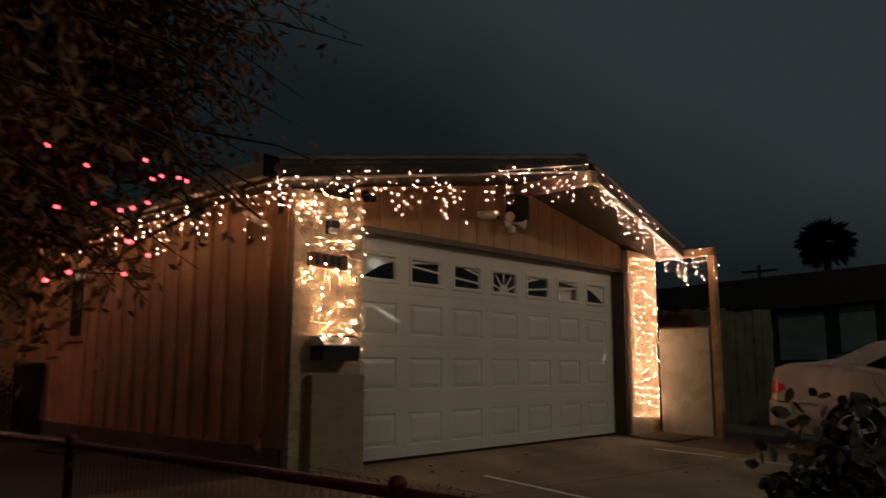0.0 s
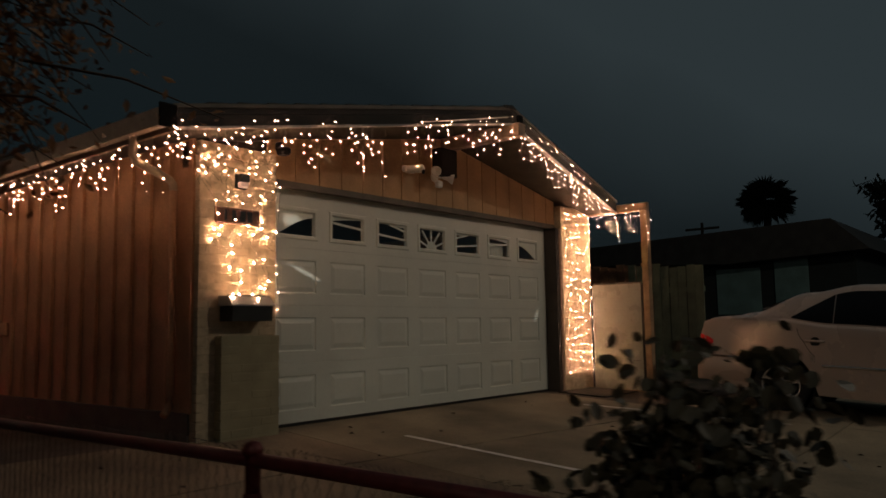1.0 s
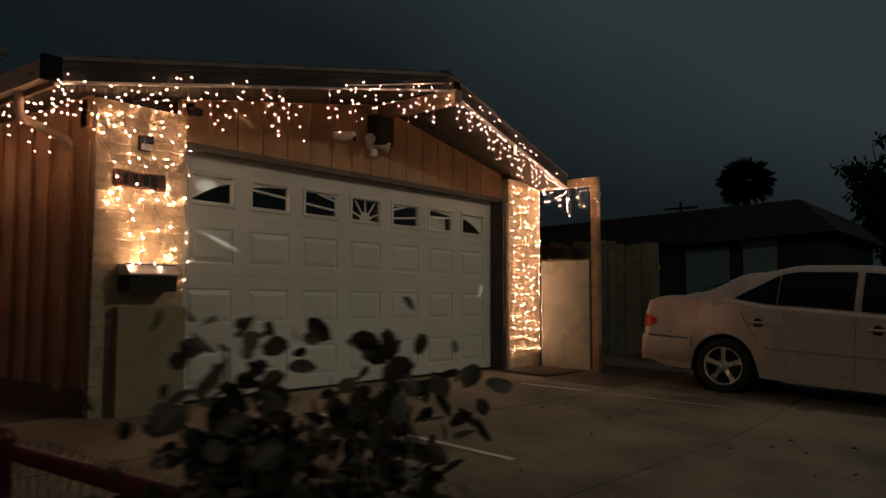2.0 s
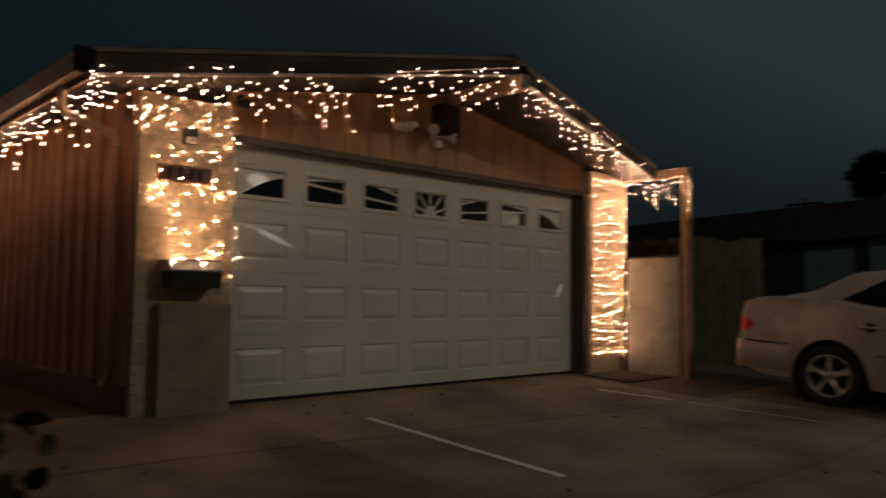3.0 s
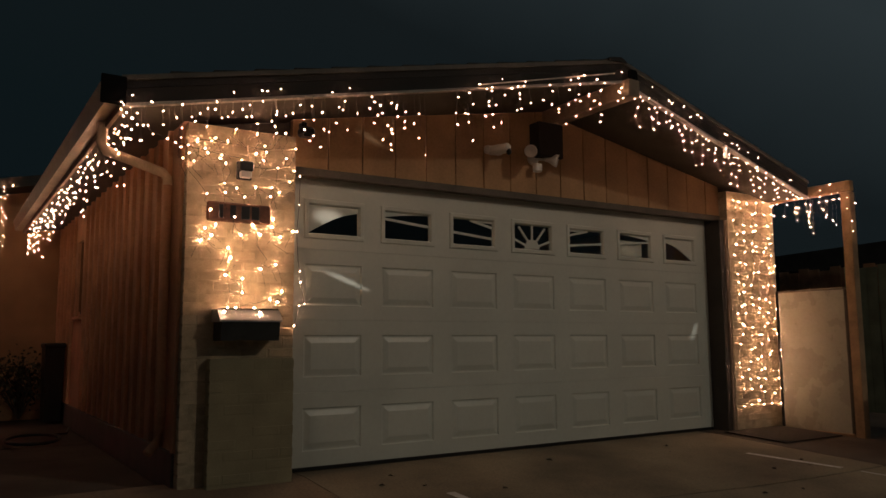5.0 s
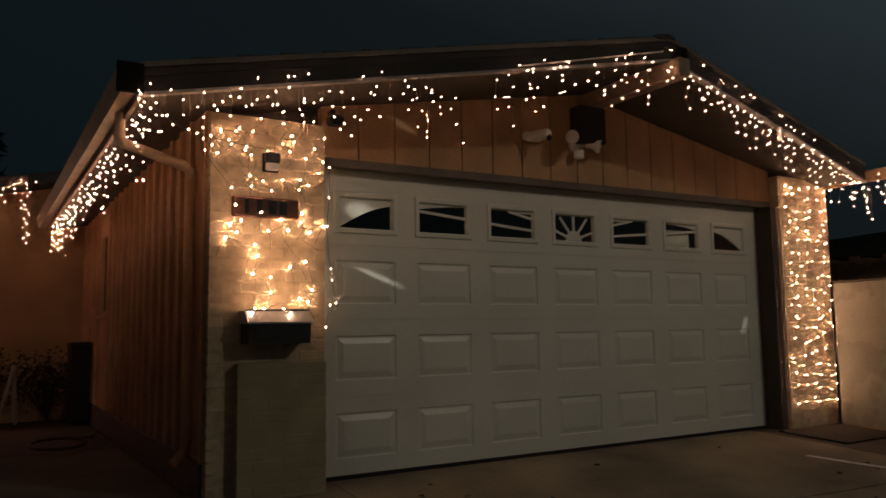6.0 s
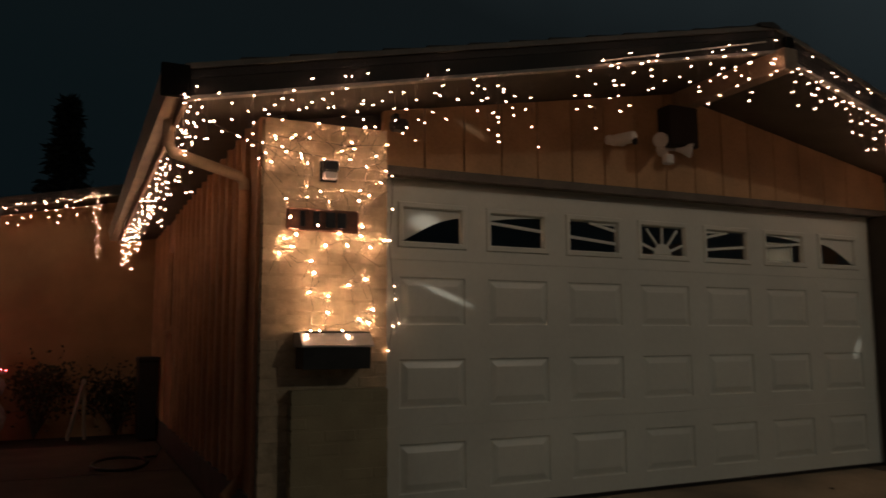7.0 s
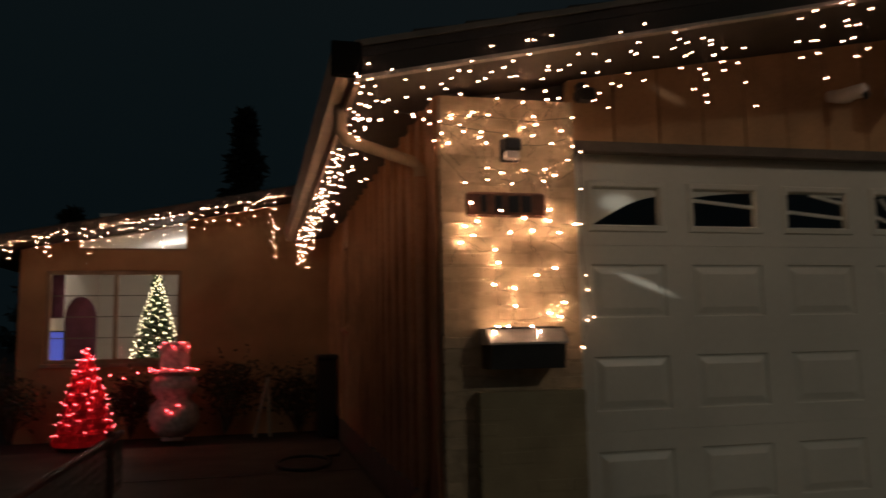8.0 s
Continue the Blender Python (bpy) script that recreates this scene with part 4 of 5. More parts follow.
# ---- things on the garage front ----
def mailbox():
    t = thing("mailbox", "grey metal wall mailbox with a flat lid on the brick pier", "mailbox")
    part("lid", prism(bmesh.new(), [(-0.60, 0.003, 1.162), (-0.60, -0.125, 1.156), (-0.60, -0.195, 1.084), (-0.60, -0.195, 1.074), (-0.60, 0.003, 1.074)], (0, 0, 0), (0.44, 0, 0)), M_LID, t, "bright galvanised sloping lid")
    part("body", prism(bmesh.new(), [(-0.585, 0.006, 0.945), (-0.585, -0.170, 0.945), (-0.585, -0.185, 1.072), (-0.585, 0.004, 1.072)], (0, 0, 0), (0.41, 0, 0)), M_STEELBOX, t)
    part("flap_hinge", tube(bmesh.new(), [(-0.598, -0.124, 1.160), (-0.162, -0.124, 1.160)], 0.005, 6), M_STEELBOX, t)
    return t


mailbox()
ln = thing("wall_lantern", "small black wall lantern with a white lens on brick", "lantern")
part("backplate", boxed(-0.455, -0.345, -0.022, 0.004, 2.09, 2.22, 0.006), M_BLACK, ln)
part("housing", boxed(-0.450, -0.350, -0.085, -0.023, 2.145, 2.215, 0.010), M_BLACK, ln)
part("lens", boxed(-0.440, -0.360, -0.070, -0.023, 2.098, 2.144, 0.006), M_WHITEPL, ln)

pl = thing("house_plaque", "reddish wooden plaque with dark bars on the brick pier", "plaque")
part("board", boxed(-0.66, -0.20, -0.030, 0.004, 1.775, 1.915, 0.012), M_SIGN, pl)
for a, b in ((-0.58, -0.55), (-0.50, -0.46), (-0.42, -0.36), (-0.345, -0.29)):
    part("bar", boxed(a, b, -0.040, -0.031, 1.80, 1.895, 0.003), M_BLACK, pl)

dc = thing("dome_camera", "white bullet security camera on the gable wall", "camera")
part("mount", boxed(1.80, 1.98, 0.03, 0.098, 2.585, 2.655, 0.015), M_WHITEPL, dc)
part("housing", lathe(bmesh.new(), [(0.0, -0.09), (0.038, -0.085), (0.045, -0.05), (0.045, 0.10), (0.030, 0.115), (0.0, 0.118)], 16, pose(1.88, -0.02, 2.61, 90, 0, 20)), M_WHITEPL, dc, smooth=True)
part("lens", lathe(bmesh.new(), [(0.0, 0.0), (0.03, 0.0), (0.026, 0.02), (0.0, 0.03)], 14, pose(1.915, -0.115, 2.575, 90, 0, 20)), M_BLACK, dc, smooth=True)

fl = thing("flood_light", "white twin-head security floodlight, unlit, below the ridge", "flood light")
part("base", lathe(bmesh.new(), [(0.0, 0.0), (0.055, 0.0), (0.055, 0.025), (0.03, 0.04), (0.0, 0.04)], 16, pose(2.36, 0.097, 2.60, 90, 0, 0)), M_WHITEPL, fl)
for sx, rz, dz in ((-0.10, -35, 0.05), (0.13, 45, 0.0)):
    part("lamp_head", lathe(bmesh.new(), [(0.0, -0.05), (0.028, -0.045), (0.032, 0.0), (0.058, 0.055), (0.060, 0.075), (0.050, 0.075), (0.0, 0.060)], 16, pose(2.36 + sx, 0.0, 2.60 + dz, 105, 0, rz)), M_WHITEPL, fl, smooth=True)
    part("arm", tube(bmesh.new(), [(2.36, 0.06, 2.60), (2.36 + sx * 0.8, 0.03, 2.60 + dz)], 0.012, 8), M_WHITEPL, fl)
part("sensor", boxed(2.32, 2.40, -0.01, 0.055, 2.47, 2.55, 0.012), M_WHITEPL, fl)

sc = thing("security_camera", "small black camera at the top of the brick pier", "camera")
part("bracket", boxed(0.055, 0.095, 0.03, 0.098, 2.53, 2.60, 0.005), M_BLACK, sc)
part("body", boxed(0.02, 0.13, -0.06, 0.05, 2.47, 2.545, 0.018, ), M_BLACK, sc)

# ---- gate by the right pier ----
gt = thing("side_gate", "pale sheet gate hung between brick pier and wooden post", "gate")
part("panel", boxed(5.825, 5.850, -0.80, -0.035, -0.05, 1.45, 0.004), M_GATE, gt)
part("stile", boxed(5.815, 5.860, -0.034, -0.005, -0.05, 1.47, 0.004), M_BLACK, gt)
part("stile", boxed(5.815, 5.860, -0.830, -0.801, -0.06, 1.45, 0.004), M_DARKTRIM, gt)
part("top_rail", boxed(5.822, 5.853, -0.80, -0.035, 1.451, 1.475, 0.004), M_GREYTRIM, gt)
fr = thing("gate_frame", "raw timber gate post with a beam to the house", "gate frame")
part("post", boxed(5.80, 5.90, -0.945, -0.845, ground_z(5.84, -0.9) - 0.03, 2.48, 0.006), M_WOOD, fr)
part("beam", boxed(5.815, 5.885, -0.95, 0.40, 2.485, 2.60, 0.006), M_WOOD, fr)
part("sill_board", boxed(5.78, 5.90, -0.84, -0.02, -0.075, -0.045, 0.004), M_WOOD, fr)
dm = strip_grid("doormat", [4.75, 5.1, 5.45, 5.72], [-0.75, -0.5, -0.25, -0.05], M_MAT, 0.016, 0.012)
tagged(mesh_ob("doormat", dm, M_MAT), "dark flat doormat on the concrete by the gate", "doormat")

# ---- fences behind the gate ----
bf = thing("wooden_fence", "brown board fence behind the side gate", "fence")
for k in range(10):
    h = 1.93 + 0.03 * math.sin(k * 2.1)
    part("board", boxed(8.48, 8.50, 0.10 + k * 0.16, 0.255 + k * 0.16, -0.02, h, 0.003), M_BROWNFENCE, bf)
part("rail", boxed(8.505, 8.545, 0.08, 1.75, 1.50, 1.59), M_BROWNFENCE, bf)
gf = thing("board_fence", "green painted upright board fence beside the parked car", "fence")
for k in range(9):
    y0 = -0.82 + k * 0.150
    part("board", boxed(8.18 + 0.012 * (k % 2), 8.20 + 0.012 * (k % 2), y0, y0 + 0.138, -0.04, 1.84 + 0.02 * math.sin(k * 1.7) + (0.05 if k > 4 else 0), 0.003), M_GREENFENCE, gf)
part("rail", boxed(8.215, 8.255, -0.82, 0.53, 1.40, 1.49), M_GREENFENCE, gf)
part("rail", boxed(8.215, 8.255, -0.82, 0.53, 0.35, 0.44), M_GREENFENCE, gf)

# ---- the parked car ----
def sedan(m):
    t = thing("car", "champagne silver four-door saloon parked on the driveway", "car", at=m)
    L, RH, FH, R_W = 4.80, 1.04, 3.87, 0.315     # length, axles, wheel radius
    HZ = 0.315

    def lerp_tab(tab, x):
        for (a, u), (b, v) in zip(tab, tab[1:]):
            if x <= b:
                f = (x - a) / (b - a)
                f = f * f * (3 - 2 * f)
                return u + (v - u) * f
        return tab[-1][1]

    half = [(0, 0.70), (0.10, 0.80), (0.45, 0.87), (1.2, 0.895), (2.4, 0.90), (3.6, 0.89), (4.3, 0.84), (4.65, 0.72), (4.8, 0.58)]
    deck = [(0, 0.90), (0.06, 1.035), (0.25, 1.095), (0.95, 1.105), (1.6, 1.04), (3.3, 0.99), (3.75, 0.95), (4.4, 0.82), (4.72, 0.68), (4.8, 0.58)]
    low = [(0, 0.40), (0.12, 0.30), (0.4, 0.24), (2.4, 0.20), (4.4, 0.22), (4.7, 0.28), (4.8, 0.36)]
    xs = sorted(set([0, 0.03, 0.06, 0.10, 0.18, 0.28] + [round(0.40 + 0.05 * k, 3) for k in range(86)] + [4.72, 4.76, 4.8]))
    for side in (-1, 1):
        bm = bmesh.new()
        rows = []
        for x in xs:
            zl, zt, w = lerp_tab(low, x), lerp_tab(deck, x), lerp_tab(half, x)
            for h in (RH, FH):
                d = abs(x - h)
                if d < 0.372:
                    zl = max(zl, HZ + math.sqrt(0.372 ** 2 - d * d))
            zs = zt - 0.045
            row = []
            for k in range(9):
                u = k / 8
                z = zl + (zs - zl) * u
                g = (z - 0.55) / 0.45
                ww = w * (1 - 0.035 * max(0, g) ** 2 - 0.05 * max(0, -g) ** 2)
                if 0.50 < z < 0.56:
                    ww += 0.006
                row.append(bm.verts.new((x, side * ww, z)))
            row.append(bm.verts.new((x, side * (w * 0.93), zt - 0.010)))
            row.append(bm.verts.new((x, side * (w * 0.84), zt)))
            row.append(bm.verts.new((x, side * (w * 0.4), zt + 0.012)))
            row.append(bm.verts.new((x, 0, zt + 0.018)))
            rows.append(row)
        for a, b in zip(rows, rows[1:]):
            for p, q, r, s in zip(a, a[1:], b[1:], b):
                bm.faces.new((p, q, r, s))
        for row in (rows[0], rows[-1]):
            c = [bm.verts.new((v.co.x, 0, v.co.z)) for v in row[:-1]]
            for k in range(len(c) - 1):
                bm.faces.new((row[k], row[k + 1], c[k + 1], c[k]))
        bmesh.ops.recalc_face_normals(bm, faces=bm.faces)
        body = part("body_side", bm, M_CARPAINT, t, smooth=True)
        # greenhouse
        roof = [(0.44, 1.10), (0.65, 1.15), (1.30, 1.41), (1.85, 1.51), (2.45, 1.525), (2.90, 1.48), (3.35, 1.23), (3.74, 0.955)]
        gx = [0.44 + 0.06 * k for k in range(56)]
        bm, rows = bmesh.new(), []
        for x in gx:
            zr = lerp_tab(roof, x) if x < 3.74 else 0.955
            zb = min(zr, lerp_tab(deck, x)) - 0.02
            wb = 0.83
            row = []
            for k in range(7):
                u = k / 6
                z = zb + (zr - 0.03 - zb) * u
                row.append(bm.verts.new((x, side * (wb - 0.40 * (z - zb) - 0.06 * u * u), z)))
            wt = abs(row[-1].co.y)
            row += [bm.verts.new((x, side * wt * 0.9, zr)), bm.verts.new((x, side * wt * 0.5, zr + 0.012)), bm.verts.new((x, 0, zr + 0.016))]
            rows.append(row)
        for a, b in zip(rows, rows[1:]):
            for p, q, r, s in zip(a, a[1:], b[1:], b):
                bm.faces.new((p, q, r, s))
        bmesh.ops.recalc_face_normals(bm, faces=bm.faces)
        part("roof", bm, M_CARPAINT, t, smooth=True)
        # side windows: quarter light, rear door, front door

        def pane(x0, x1):
            bm, rows = bmesh.new(), []
            n = max(3, int((x1 - x0) / 0.05))
            for i in range(n + 1):
                x = x0 + (x1 - x0) * i / n
                zr = lerp_tab(roof, x)
                zb = lerp_tab(deck, x) - 0.02
                top = max(zb + 0.035, min(zr - 0.075, 1.445, 1.10 + 0.62 * (x - 1.12)))
                row = []
                for k in range(5):
                    z = zb + 0.03 + (top - zb - 0.03) * k / 4
                    row.append(bm.verts.new((x, side * (0.83 - 0.40 * (z - zb) - 0.06 * ((z - zb) / max(0.05, zr - 0.03 - zb)) ** 2 + 0.006), z)))
                rows.append(row)
            for a, b in zip(rows, rows[1:]):
                for p, q, r, s in zip(a, a[1:], b[1:], b):
                    bm.faces.new((p, q, r, s))
            part("side_window", bm, M_CARGLASS, t, smooth=True)
        pane(1.14, 1.595)
        pane(1.605, 2.38)
        pane(2.45, 3.40)
        # door gaps, handles and rub strip
        def on_side(x, z, out):
            w = lerp_tab(half, x)
            g = (z - 0.55) / 0.45
            return side * (w * (1 - 0.035 * max(0, g) ** 2 - 0.05 * max(0, -g) ** 2) + out)
        for xd in ((1.22, 1.24, 1.30, 1.36, 1.42), (2.41, 2.41, 2.41, 2.41, 2.41), (3.40, 3.40, 3.40, 3.40, 3.38)):
            zz = (0.98, 0.85, 0.70, 0.50, 0.30) if xd[0] > 1.4 else (0.98, 0.90, 0.82, 0.72, 0.66)
            part("door_gap", tube(bmesh.new(), [(x, on_side(x, z, -0.001), z) for x, z in zip(xd, zz)], 0.004, 5), M_BLACK, t)
        for xh in (1.42, 2.62):
            hd = part("door_handle", tube(bmesh.new(), [(xh + d, on_side(xh + d, 0.84, o), 0.84) for d, o in ((-0.10, 0.004), (-0.08, 0.028), (0.08, 0.028), (0.10, 0.004))], 0.014, 8), M_CARPAINT, t, smooth=True)
            part("recess", lathe(bmesh.new(), [(0.0, 0.0), (0.055, 0.0), (0.055, 0.004), (0.0, 0.004)], 16, pose(xh, on_side(xh, 0.84, 0.0), 0.835, -90 * side, 0, 0)), M_BLACK, hd)
        part("rub_strip", tube(bmesh.new(), [(x, on_side(x, 0.56, 0.006), 0.56) for x in (1.50, 1.8, 2.16, 2.6, 3.0, 3.4)], 0.016, 6), M_CARPAINT, t)
        part("chrome_strip", tube(bmesh.new(), [(x, on_side(x, 0.555, 0.020), 0.565) for x in (1.50, 1.8, 2.16, 2.6, 3.0, 3.4)], 0.009, 6), M_CHROME, t)
        part("bumper_strip", tube(bmesh.new(), [(x, on_side(x, 0.60, 0.016), 0.605) for x in (0.01, 0.05, 0.12, 0.25, 0.42, 0.62)], 0.014, 6), M_CHROME, t)
        rb = bmesh.new()
        ring = []
        for z, o in ((0.30, -0.01), (0.33, 0.016), (0.46, 0.024), (0.585, 0.020), (0.612, 0.004)):
            k = 1.0 if 0.32 < z < 0.6 else 0.75
            row = [rb.verts.new((x, on_side(x, z, o), z)) for x in (0.66, 0.52, 0.36, 0.20, 0.10)]
            row += [rb.verts.new((x, side * w, z)) for x, w in ((0.035 - 0.02 * k, 0.80), (-0.03 * k, 0.70), (-0.055 * k, 0.50), (-0.065 * k, 0.25), (-0.068 * k, 0.0))]
            ring.append(row)
        for a, b in zip(ring, ring[1:]):
            for p, q, r, s in zip(a, a[1:], b[1:], b):
                rb.faces.new((p, q, r, s))
        bmesh.ops.recalc_face_normals(rb, faces=rb.faces)
        part("rear_bumper", rb, M_CARPAINT, t, smooth=True)
        tl = bmesh.new()
        rows = []
        for x in (0.004, 0.03, 0.07, 0.12, 0.17, 0.21):
            k = 1.0 - 0.75 * (x / 0.21) ** 2
            rows.append([tl.verts.new((x, on_side(x, z, 0.006), z)) for z in (0.78 - 0.085 * k, 0.78, 0.78 + 0.085 * k)])
        for a, b in zip(rows, rows[1:]):
            for p, q, r, s in zip(a, a[1:], b[1:], b):
                tl.faces.new((p, q, r, s))
        part("tail_light", tl, M_TAIL, t, "red rear lamp lens", smooth=True)
        mir = bmesh.new()
        bmesh.ops.create_icosphere(mir, subdivisions=2, radius=0.1)
        for v in mir.verts:
            v.co = Vector((3.02 + v.co.x * 0.6, side * (0.93 + v.co.y * 0.9 * side * side), 1.02 + v.co.z * 0.7))
        part("door_mirror", mir, M_CARPAINT, t, smooth=True)
        for h in (RH, FH):
            wh = new("wheel")
            wh.parent = t
            wh.matrix_basis = pose(h, side * 0.79, HZ, 90 * -side, 0, 0)
            tyre = lathe(bmesh.new(), [(0.215, -0.09), (0.29, -0.095), (0.315, -0.07), (0.318, 0.0), (0.315, 0.07), (0.29, 0.095), (0.222, 0.090), (0.215, 0.06)], 32, cap=False)
            part("tyre", tyre, M_TYRE, wh, smooth=True)
            rim = lathe(bmesh.new(), [(0.222, 0.088), (0.212, 0.092), (0.200, 0.075), (0.195, -0.05)], 32, cap=False)
            part("rim", rim, M_ALLOY, wh, smooth=True)
            part("hub_cap", lathe(bmesh.new(), [(0.062, 0.0), (0.060, 0.075), (0.03, 0.088), (0.0, 0.09)], 20), M_ALLOY, wh, smooth=True)
            for k in range(5):
                sp = bmesh.new()
                prism(sp, [(0.045, -0.030, 0.035), (0.120, -0.024, 0.044), (0.205, -0.034, 0.050), (0.205, 0.034, 0.050), (0.120, 0.024, 0.044), (0.045, 0.030, 0.035)], (0, 0, 0), (0, 0, 0.036))
                part("spoke", sp, M_ALLOY, wh, at=pose(0, 0, 0, 0, 0, 72 * k + 18))
            part("brake_disc", lathe(bmesh.new(), [(0.0, -0.02), (0.16, -0.02), (0.16, 0.0), (0.0, 0.0)], 24), M_TYRE, wh)
            arch = lathe(bmesh.new(), [(0.370, -0.22), (0.370, 0.060), (0.366, 0.060), (0.366, -0.22)], 32)
            part("wheel_well", arch, M_BLACK, wh)
    # rear screen and windscreen
    for tab, nm in (([(0.72, 1.18), (1.26, 1.395)], "rear_screen"), ([(2.95, 1.455), (3.62, 1.05)], "windscreen")):
        (a, za), (b, zb) = tab
        bm = bmesh.new()
        up = Vector((-(zb - za), 0, b - a)).normalized() * 0.018
        prism(bm, [Vector((a, -0.56, za)) + up, Vector((a, 0.56, za)) + up, Vector((b, 0.56, zb)) + up, Vector((b, -0.56, zb)) + up], (0, 0, 0), up * 0.2)
        part(nm, bm, M_CARGLASS, t)
    part("underbody", boxed(0.3, 4.5, -0.62, 0.62, 0.20, 0.42, 0.04), M_BLACK, t)
    return t


CAR_Y0, CAR_X = -1.72, 6.17
tilt = math.degrees(math.atan(0.052))
sedan(Matrix.Translation((CAR_X, CAR_Y0, ground_z(CAR_X, CAR_Y0) - 0.004)) @ pose(0, 0, 0, 0, 0, -90) @ pose(0, 0, 0, 0, tilt, 0))

# ---- chain-link fence and shrub by the pavement ----
FX = -2.84
def rail_z(y):
    return 0.446 - 0.008 * abs(y + 3.0)


cf = thing("chain_link_fence", "low chain-link fence with a tubular top rail coloured by red glow", "fence")
part("top_rail", tube(bmesh.new(), [(FX, y, rail_z(y)) for y in (-4.95, -3.44, -1.5, 0.6, 2.8)], 0.024, 10), M_REDLIT, cf, smooth=True)
for y in (-4.95, -3.44, -0.6, 2.3):
    po = part("post", lathe(bmesh.new(), [(0.026, ground_z(FX, y) - 0.04), (0.026, rail_z(y) + 0.015), (0.034, rail_z(y) + 0.018), (0.036, rail_z(y) + 0.035), (0.026, rail_z(y) + 0.055), (0.0, rail_z(y) + 0.062)], 14, Matrix.Translation((FX, y, 0))), M_REDLIT, cf, smooth=True)
    part("clamp", lathe(bmesh.new(), [(0.031, -0.015), (0.031, 0.015)], 12, Matrix.Translation((FX, y, rail_z(y) - 0.12))), M_REDLIT, po)
bm = bmesh.new()
D = 0.058
k = 0
y = -4.93
while y < 2.7:
    g = ground_z(FX, y)
    h = rail_z(y) + 0.03 - g
    n = int(h / D)
    pts = [(FX + 0.024 + 0.004 * (i % 2), y + D * (i % 2) * (1 if k % 2 else -1) * 0.5, g + 0.02 + i * D) for i in range(n + 1)]
    pts.append((FX + 0.026, y + 0.02, rail_z(y) + 0.034))
    tube(bm, pts, 0.0017, 4, cap=False)
    y += D * 0.5
    k += 1
tagged(part("mesh_fabric", bm, M_WIRE, cf), kind="stuff")


def shrub():
    t = thing("shrub", "small leafy garden shrub at the end of the fence", "shrub")
    rng = np.random.default_rng(11)
    base = Vector((-3.18, -5.05, ground_z(-3.18, -5.05)))
    leaves = []
    for k in range(44):
        a = rng.uniform(0, 2 * math.pi)
        reach, h = rng.uniform(0.03, 0.20), rng.uniform(0.72, 1.27)
        pts = [base + Vector((math.cos(a) * reach * f ** 1.5, math.sin(a) * reach * f ** 1.5, h * f)) for f in (0, 0.25, 0.5, 0.75, 1.0)]
        pts = [p + Vector(rng.normal(scale=0.012, size=3)) for p in pts]
        part("stem", tube(bmesh.new(), pts, [0.007, 0.006, 0.005, 0.004, 0.002], 5, cap=False), M_BARK, t)
        for f in np.linspace(0.30, 1.0, 20):
            i = min(3, int(f * 4))
            p = pts[i].lerp(pts[i + 1], f * 4 - i)
            for _ in range(16):
                leaves.append(np.array(p) + rng.normal(scale=0.040, size=3))
    ob = new("foliage", leaf_mesh("foliage", leaves, 0.032, rng, M_BUSHLEAF, 0.25, 0.72, True))
    ob.parent = t
    return t


shrub()


def tree(name, label, base, trunk_h, r0, crown, n_limbs, leaf_n, leaf, seed, leaf_mat, squash=0.8, hang=False, tips=()):
    """A tapered trunk, bent limbs and clumps of small leaves along them."""
    t = thing(name, label, "tree")
    rng = np.random.default_rng(seed)
    base = Vector(base)
    pts = [base + Vector((0.10 * math.sin(3 * f), 0.08 * math.sin(4 * f + 1), trunk_h * f)) for f in (0, 0.3, 0.6, 1.0)]
    part("trunk", tube(bmesh.new(), pts, [r0 * 1.25, r0, r0 * 0.85, r0 * 0.7], 10), M_BARK, t, smooth=True)
    twigs, leaves = bmesh.new(), []
    cx = Vector(crown[0])
    rad = crown[1]
    for k in range(n_limbs):
        d = rng.normal(size=3)
        d[2] = d[2] * 0.85 if hang else abs(d[2]) * 0.7 - 0.15
        d /= np.linalg.norm(d)
        tip = cx + Vector((d[0] * rad, d[1] * rad, d[2] * rad * squash)) * rng.uniform(0.65, 1.05)
        if k < len(tips):
            tip = Vector(tips[k])
        s = pts[-1].lerp(pts[2], rng.uniform(0, 0.8))
        mid = s.lerp(tip, 0.5) + Vector((0, 0, rad * 0.22)) + Vector(rng.normal(scale=0.08, size=3))
        q = [s, s.lerp(mid, 0.6), mid, mid.lerp(tip, 0.55), tip + Vector((0, 0, -0.1 * rad))]
        part("limb", tube(bmesh.new(), q, [r0 * 0.42, r0 * 0.33, r0 * 0.22, r0 * 0.13, r0 * 0.04], 6, cap=False), M_BARK, t)
        per = leaf_n // n_limbs
        for _ in range(max(1, per // 22)):
            f = rng.uniform(0.35, 1.0)
            i = min(3, int(f * 4))
            c = q[i].lerp(q[i + 1], f * 4 - i) + Vector(rng.normal(scale=rad * 0.12, size=3))
            e = c + Vector((rng.normal() * 0.2, rng.normal() * 0.2, -abs(rng.normal()) * 0.15)) * rad
            tube(twigs, [c, c.lerp(e, 0.5) + Vector((0, 0, 0.03 * rad)), e], [r0 * 0.07, r0 * 0.05, r0 * 0.02], 4, cap=False)
            for g in rng.uniform(0, 1, 22):
                leaves.append(np.array(c.lerp(e, g)) + rng.normal(scale=rad * 0.045, size=3))
    tagged(part("brushwood", twigs, M_BARK, t), kind="stuff")
    ob = new("crown", leaf_mesh("crown", leaves, leaf, rng, leaf_mat, 0.35, 0.42))
    ob.parent = t
    return t


